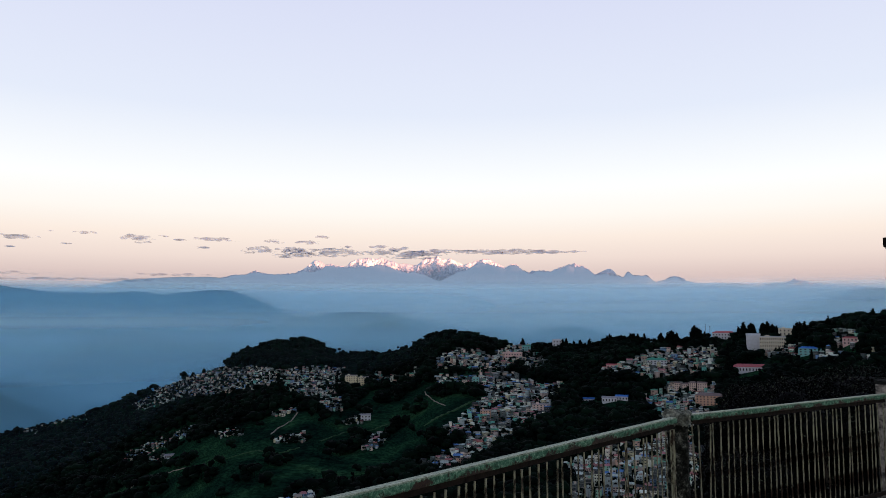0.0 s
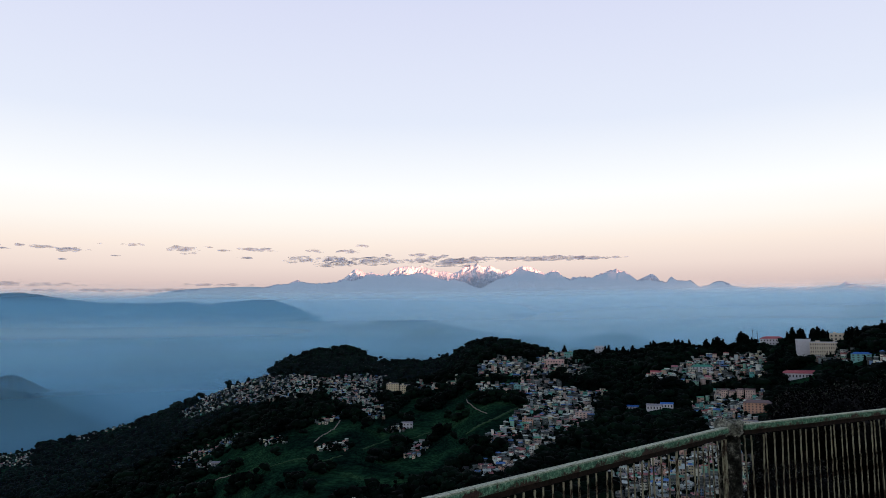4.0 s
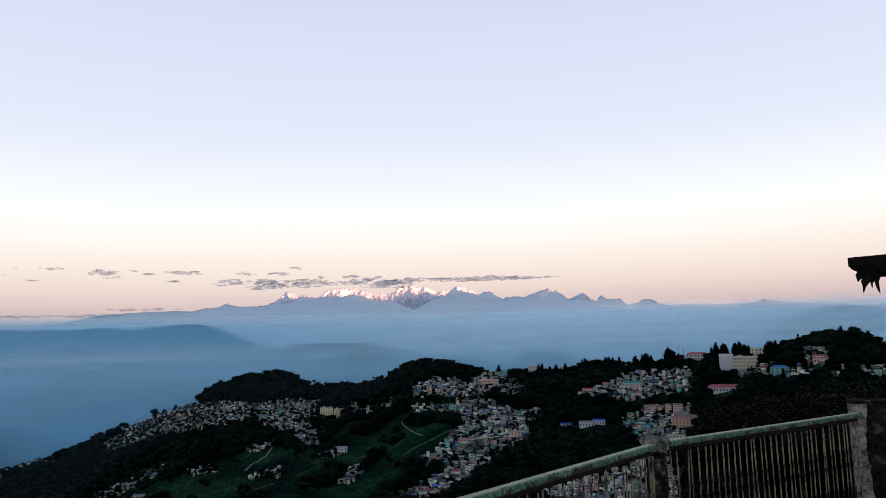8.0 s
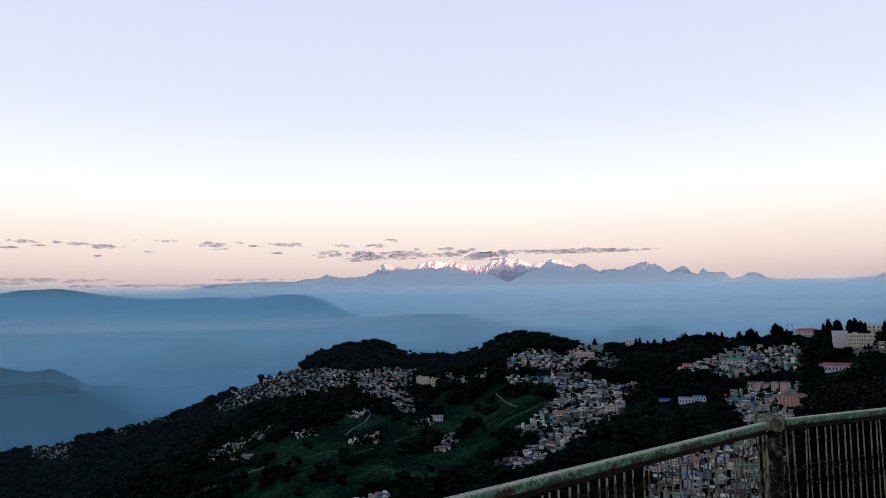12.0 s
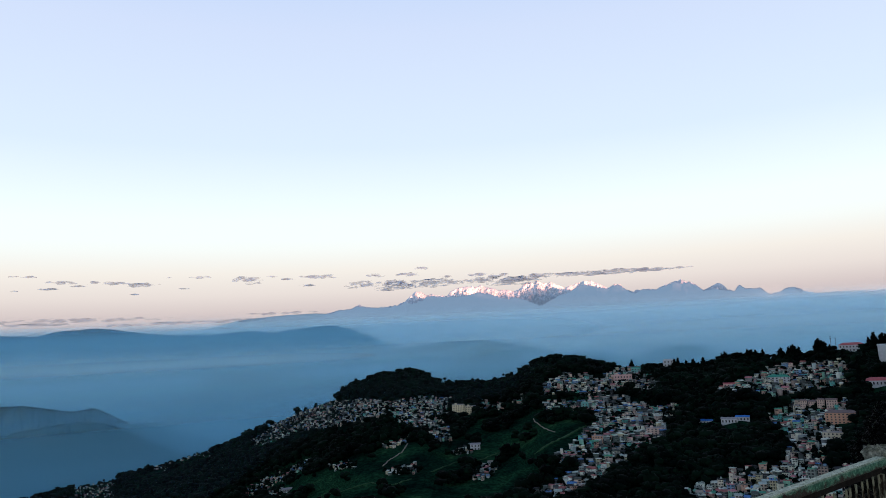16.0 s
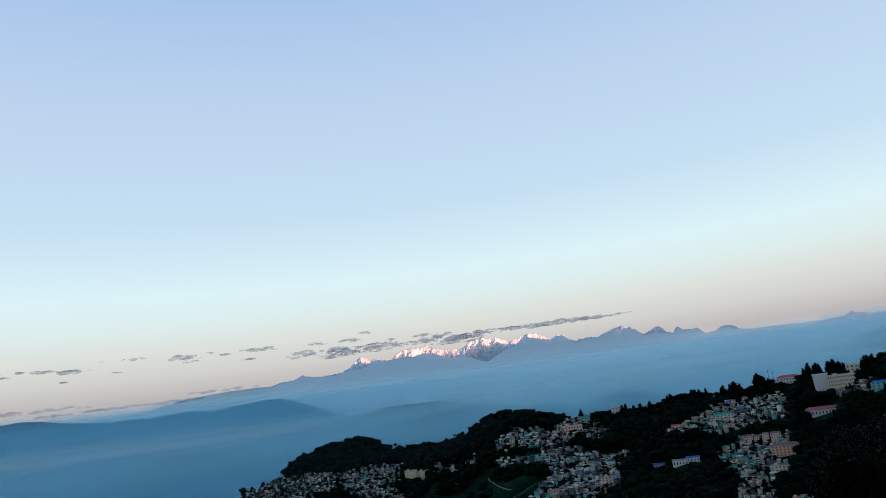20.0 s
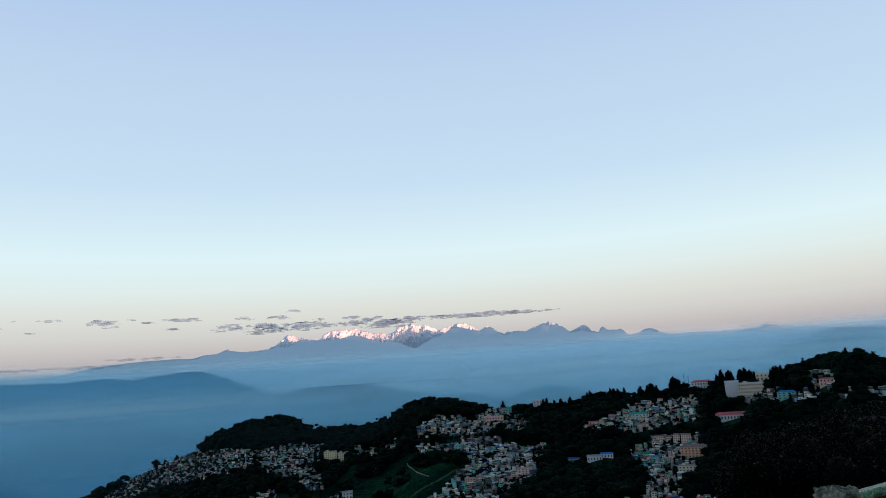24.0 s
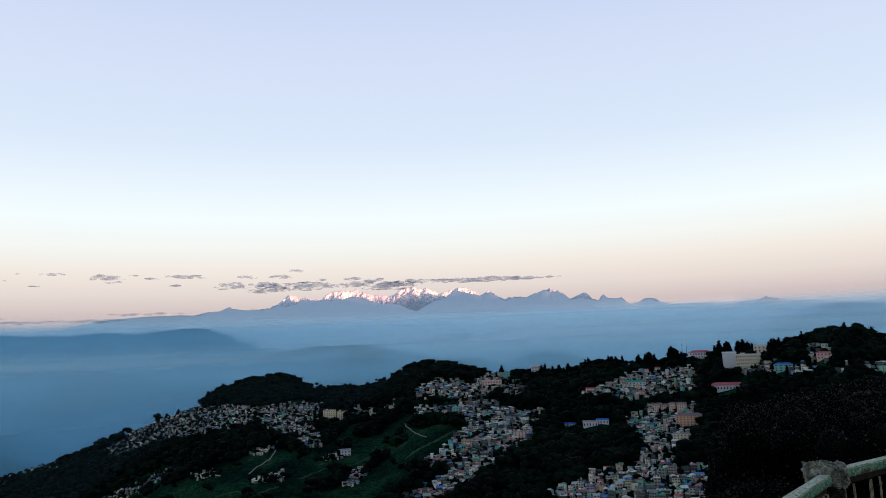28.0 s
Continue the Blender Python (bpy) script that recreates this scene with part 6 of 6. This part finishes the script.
# dark tall groups on the crest, as azimuth, elevation of the top and number of trees
GROUPS = [(4.8, -2.05, 2), (6.1, -1.85, 3), (9.4, -1.85, 3), (10.7, -1.88, 3), (13.2, -1.5, 4), (14.2, -1.4, 4), (15.2, -1.43, 3), (16.7, -1.34, 4), (17.5, -1.2, 5), (19.2, -0.82, 6), (19.7, -1.0, 3), (22.4, -0.55, 5), (23.7, -0.52, 4), (24.6, -0.7, 4), (26.1, -0.42, 4), (26.9, -0.5, 3)]
for az0, top, count in GROUPS:
    for i in range(count + 3):
        az = az0 + rl.normal(0, 0.34)
        d = float(np.interp(az, *zip(*CREST_AT))) - rl.uniform(0, 20)
        x, y, zg = d * math.sin(radians(az)), d * math.cos(radians(az)), float(land(az, d))
        if not clear_of_houses(x, y, 1.0):
            continue
        h = min(max(EYE + d * math.tan(radians(top + 0.12 - (0 if i == 0 else rl.uniform(0.05, 0.5)))) - zg, 9), 34)
        o = copy_thing(LONE[int(rl.integers(0, 2))], pose(x, y, zg - 0.3, 0, 0, rl.uniform(0, 360)))
        o.scale = (h * rl.uniform(1.15, 1.65),) * 2 + (h,)
# tall conifers standing among the buildings: azimuth, elevation of the foot, height
AMONG = [(21.25, -4.75, 30), (21.35, -4.1, 30), (21.3, -3.4, 26), (21.2, -2.9, 22), (22.1, -3.1, 18), (22.35, -3.0, 15), (24.75, -2.8, 12), (25.9, -2.7, 16), (26.4, -2.5, 15), (26.8, -3.1, 14), (28.6, -2.7, 13), (20.1, -2.9, 12),
         (17.2, -3.4, 11), (15.1, -3.7, 12), (19.0, -4.2, 12), (5.2, -7.0, 11), (6.9, -6.4, 12), (8.7, -5.1, 16), (9.2, -4.4, 18), (3.9, -5.2, 11), (-1.6, -5.0, 13), (-4.3, -5.6, 14), (-3.9, -5.9, 12), (-6.9, -9.3, 12)]
for az, el, h in AMONG:
    d = meet(az, el)
    if d:
        o = copy_thing(LONE[int(rl.integers(0, 2))], pose(*polar(az, d, float(land(az, d)) - 0.3), 0, 0, rl.uniform(0, 360)))
        o["label"] = "dark conifer standing among the houses"
        o.scale = (h * rl.uniform(0.9, 1.25),) * 2 + (h,)
for i in range(46):
    az = rl.uniform(-20, 5)
    d = float(np.interp(az, *zip(*CREST_AT))) - rl.uniform(0, 26)
    x, y = d * math.sin(radians(az)), d * math.cos(radians(az))
    if not clear_of_houses(x, y, 2.5):
        continue
    h = rl.uniform(16, 25)
    o = copy_thing(LONE[int(rl.integers(2, 5))], pose(x, y, float(land(az, d)) - 0.3, 0, 0, rl.uniform(0, 360)))
    o.scale = (h * rl.uniform(1.0, 1.4),) * 2 + (h,)
for o in LONE:
    for c in (*o.children_recursive, o):
        bpy.data.objects.remove(c)


# ---- radio masts on the crest ----
for az, h in ((19.85, 27.0), (20.15, 24.0)):
    d = float(np.interp(az, *zip(*CREST_AT))) - 6
    mast = new("radio_mast")
    mast.matrix_world = pose(*polar(az, d, float(land(az, d)) - 0.2), 0, 0, -az)
    b = bmesh.new()
    tube(b, (0, 0, 0), (0, 0, h), 0.45, 0.22, 8)
    part("pole", b, M["tank"], mast)
    for z in (h - 1.5, h - 4.5):
        b = bmesh.new()
        box(b, -1.1, 1.1, -0.15, 0.15, z, z + 0.9, 0.05)
        part("aerial", b, M["tank"], mast)
    tagged(mast, "thin dark radio mast with short aerials on the crest", "mast", "radio masts")


# ---- lamps still burning in the town ----
for az, el, tone, power, label in ((-13.2, -6.75, (1.0, 0.45, 0.15), 6.0, "small orange lamp burning on the dark slope"), (24.15, -2.42, (1.0, 0.95, 0.85), 4.0, "white lamp burning before the cream building"), (24.66, -2.40, (1.0, 0.95, 0.85), 4.0, "white lamp burning before the cream building")):
    mm = bpy.data.materials.new("lamp_glow")
    mm.use_nodes = True
    nb = mm.node_tree.nodes["Principled BSDF"]
    nb.inputs["Emission Color"].default_value, nb.inputs["Emission Strength"].default_value = (*tone, 1), power
    d = (meet(az, el) or 1000) - 4
    at = polar(az, d, EYE + d * math.tan(radians(el)))
    zg = float(land(az, d))
    lamp = new("street_lamp")
    lamp.matrix_world = pose(at.x, at.y, zg - 0.2, 0, 0, -az)
    top = max(at.z - zg, 3.0)
    b = bmesh.new()
    tube(b, (0, 0, 0), (0, 0, top), 0.09, 0.06, 8)
    part("pole", b, M["tank"], lamp)
    b = bmesh.new()
    bmesh.ops.create_icosphere(b, subdivisions=2, radius=0.7, matrix=Matrix.Translation((0, -0.3, top + 0.4)) @ Matrix.Diagonal((1, 0.7, 0.8, 1)))
    part("bulb", b, mm, lamp, "glowing lamp globe")
    tagged(lamp, label, "lamp")
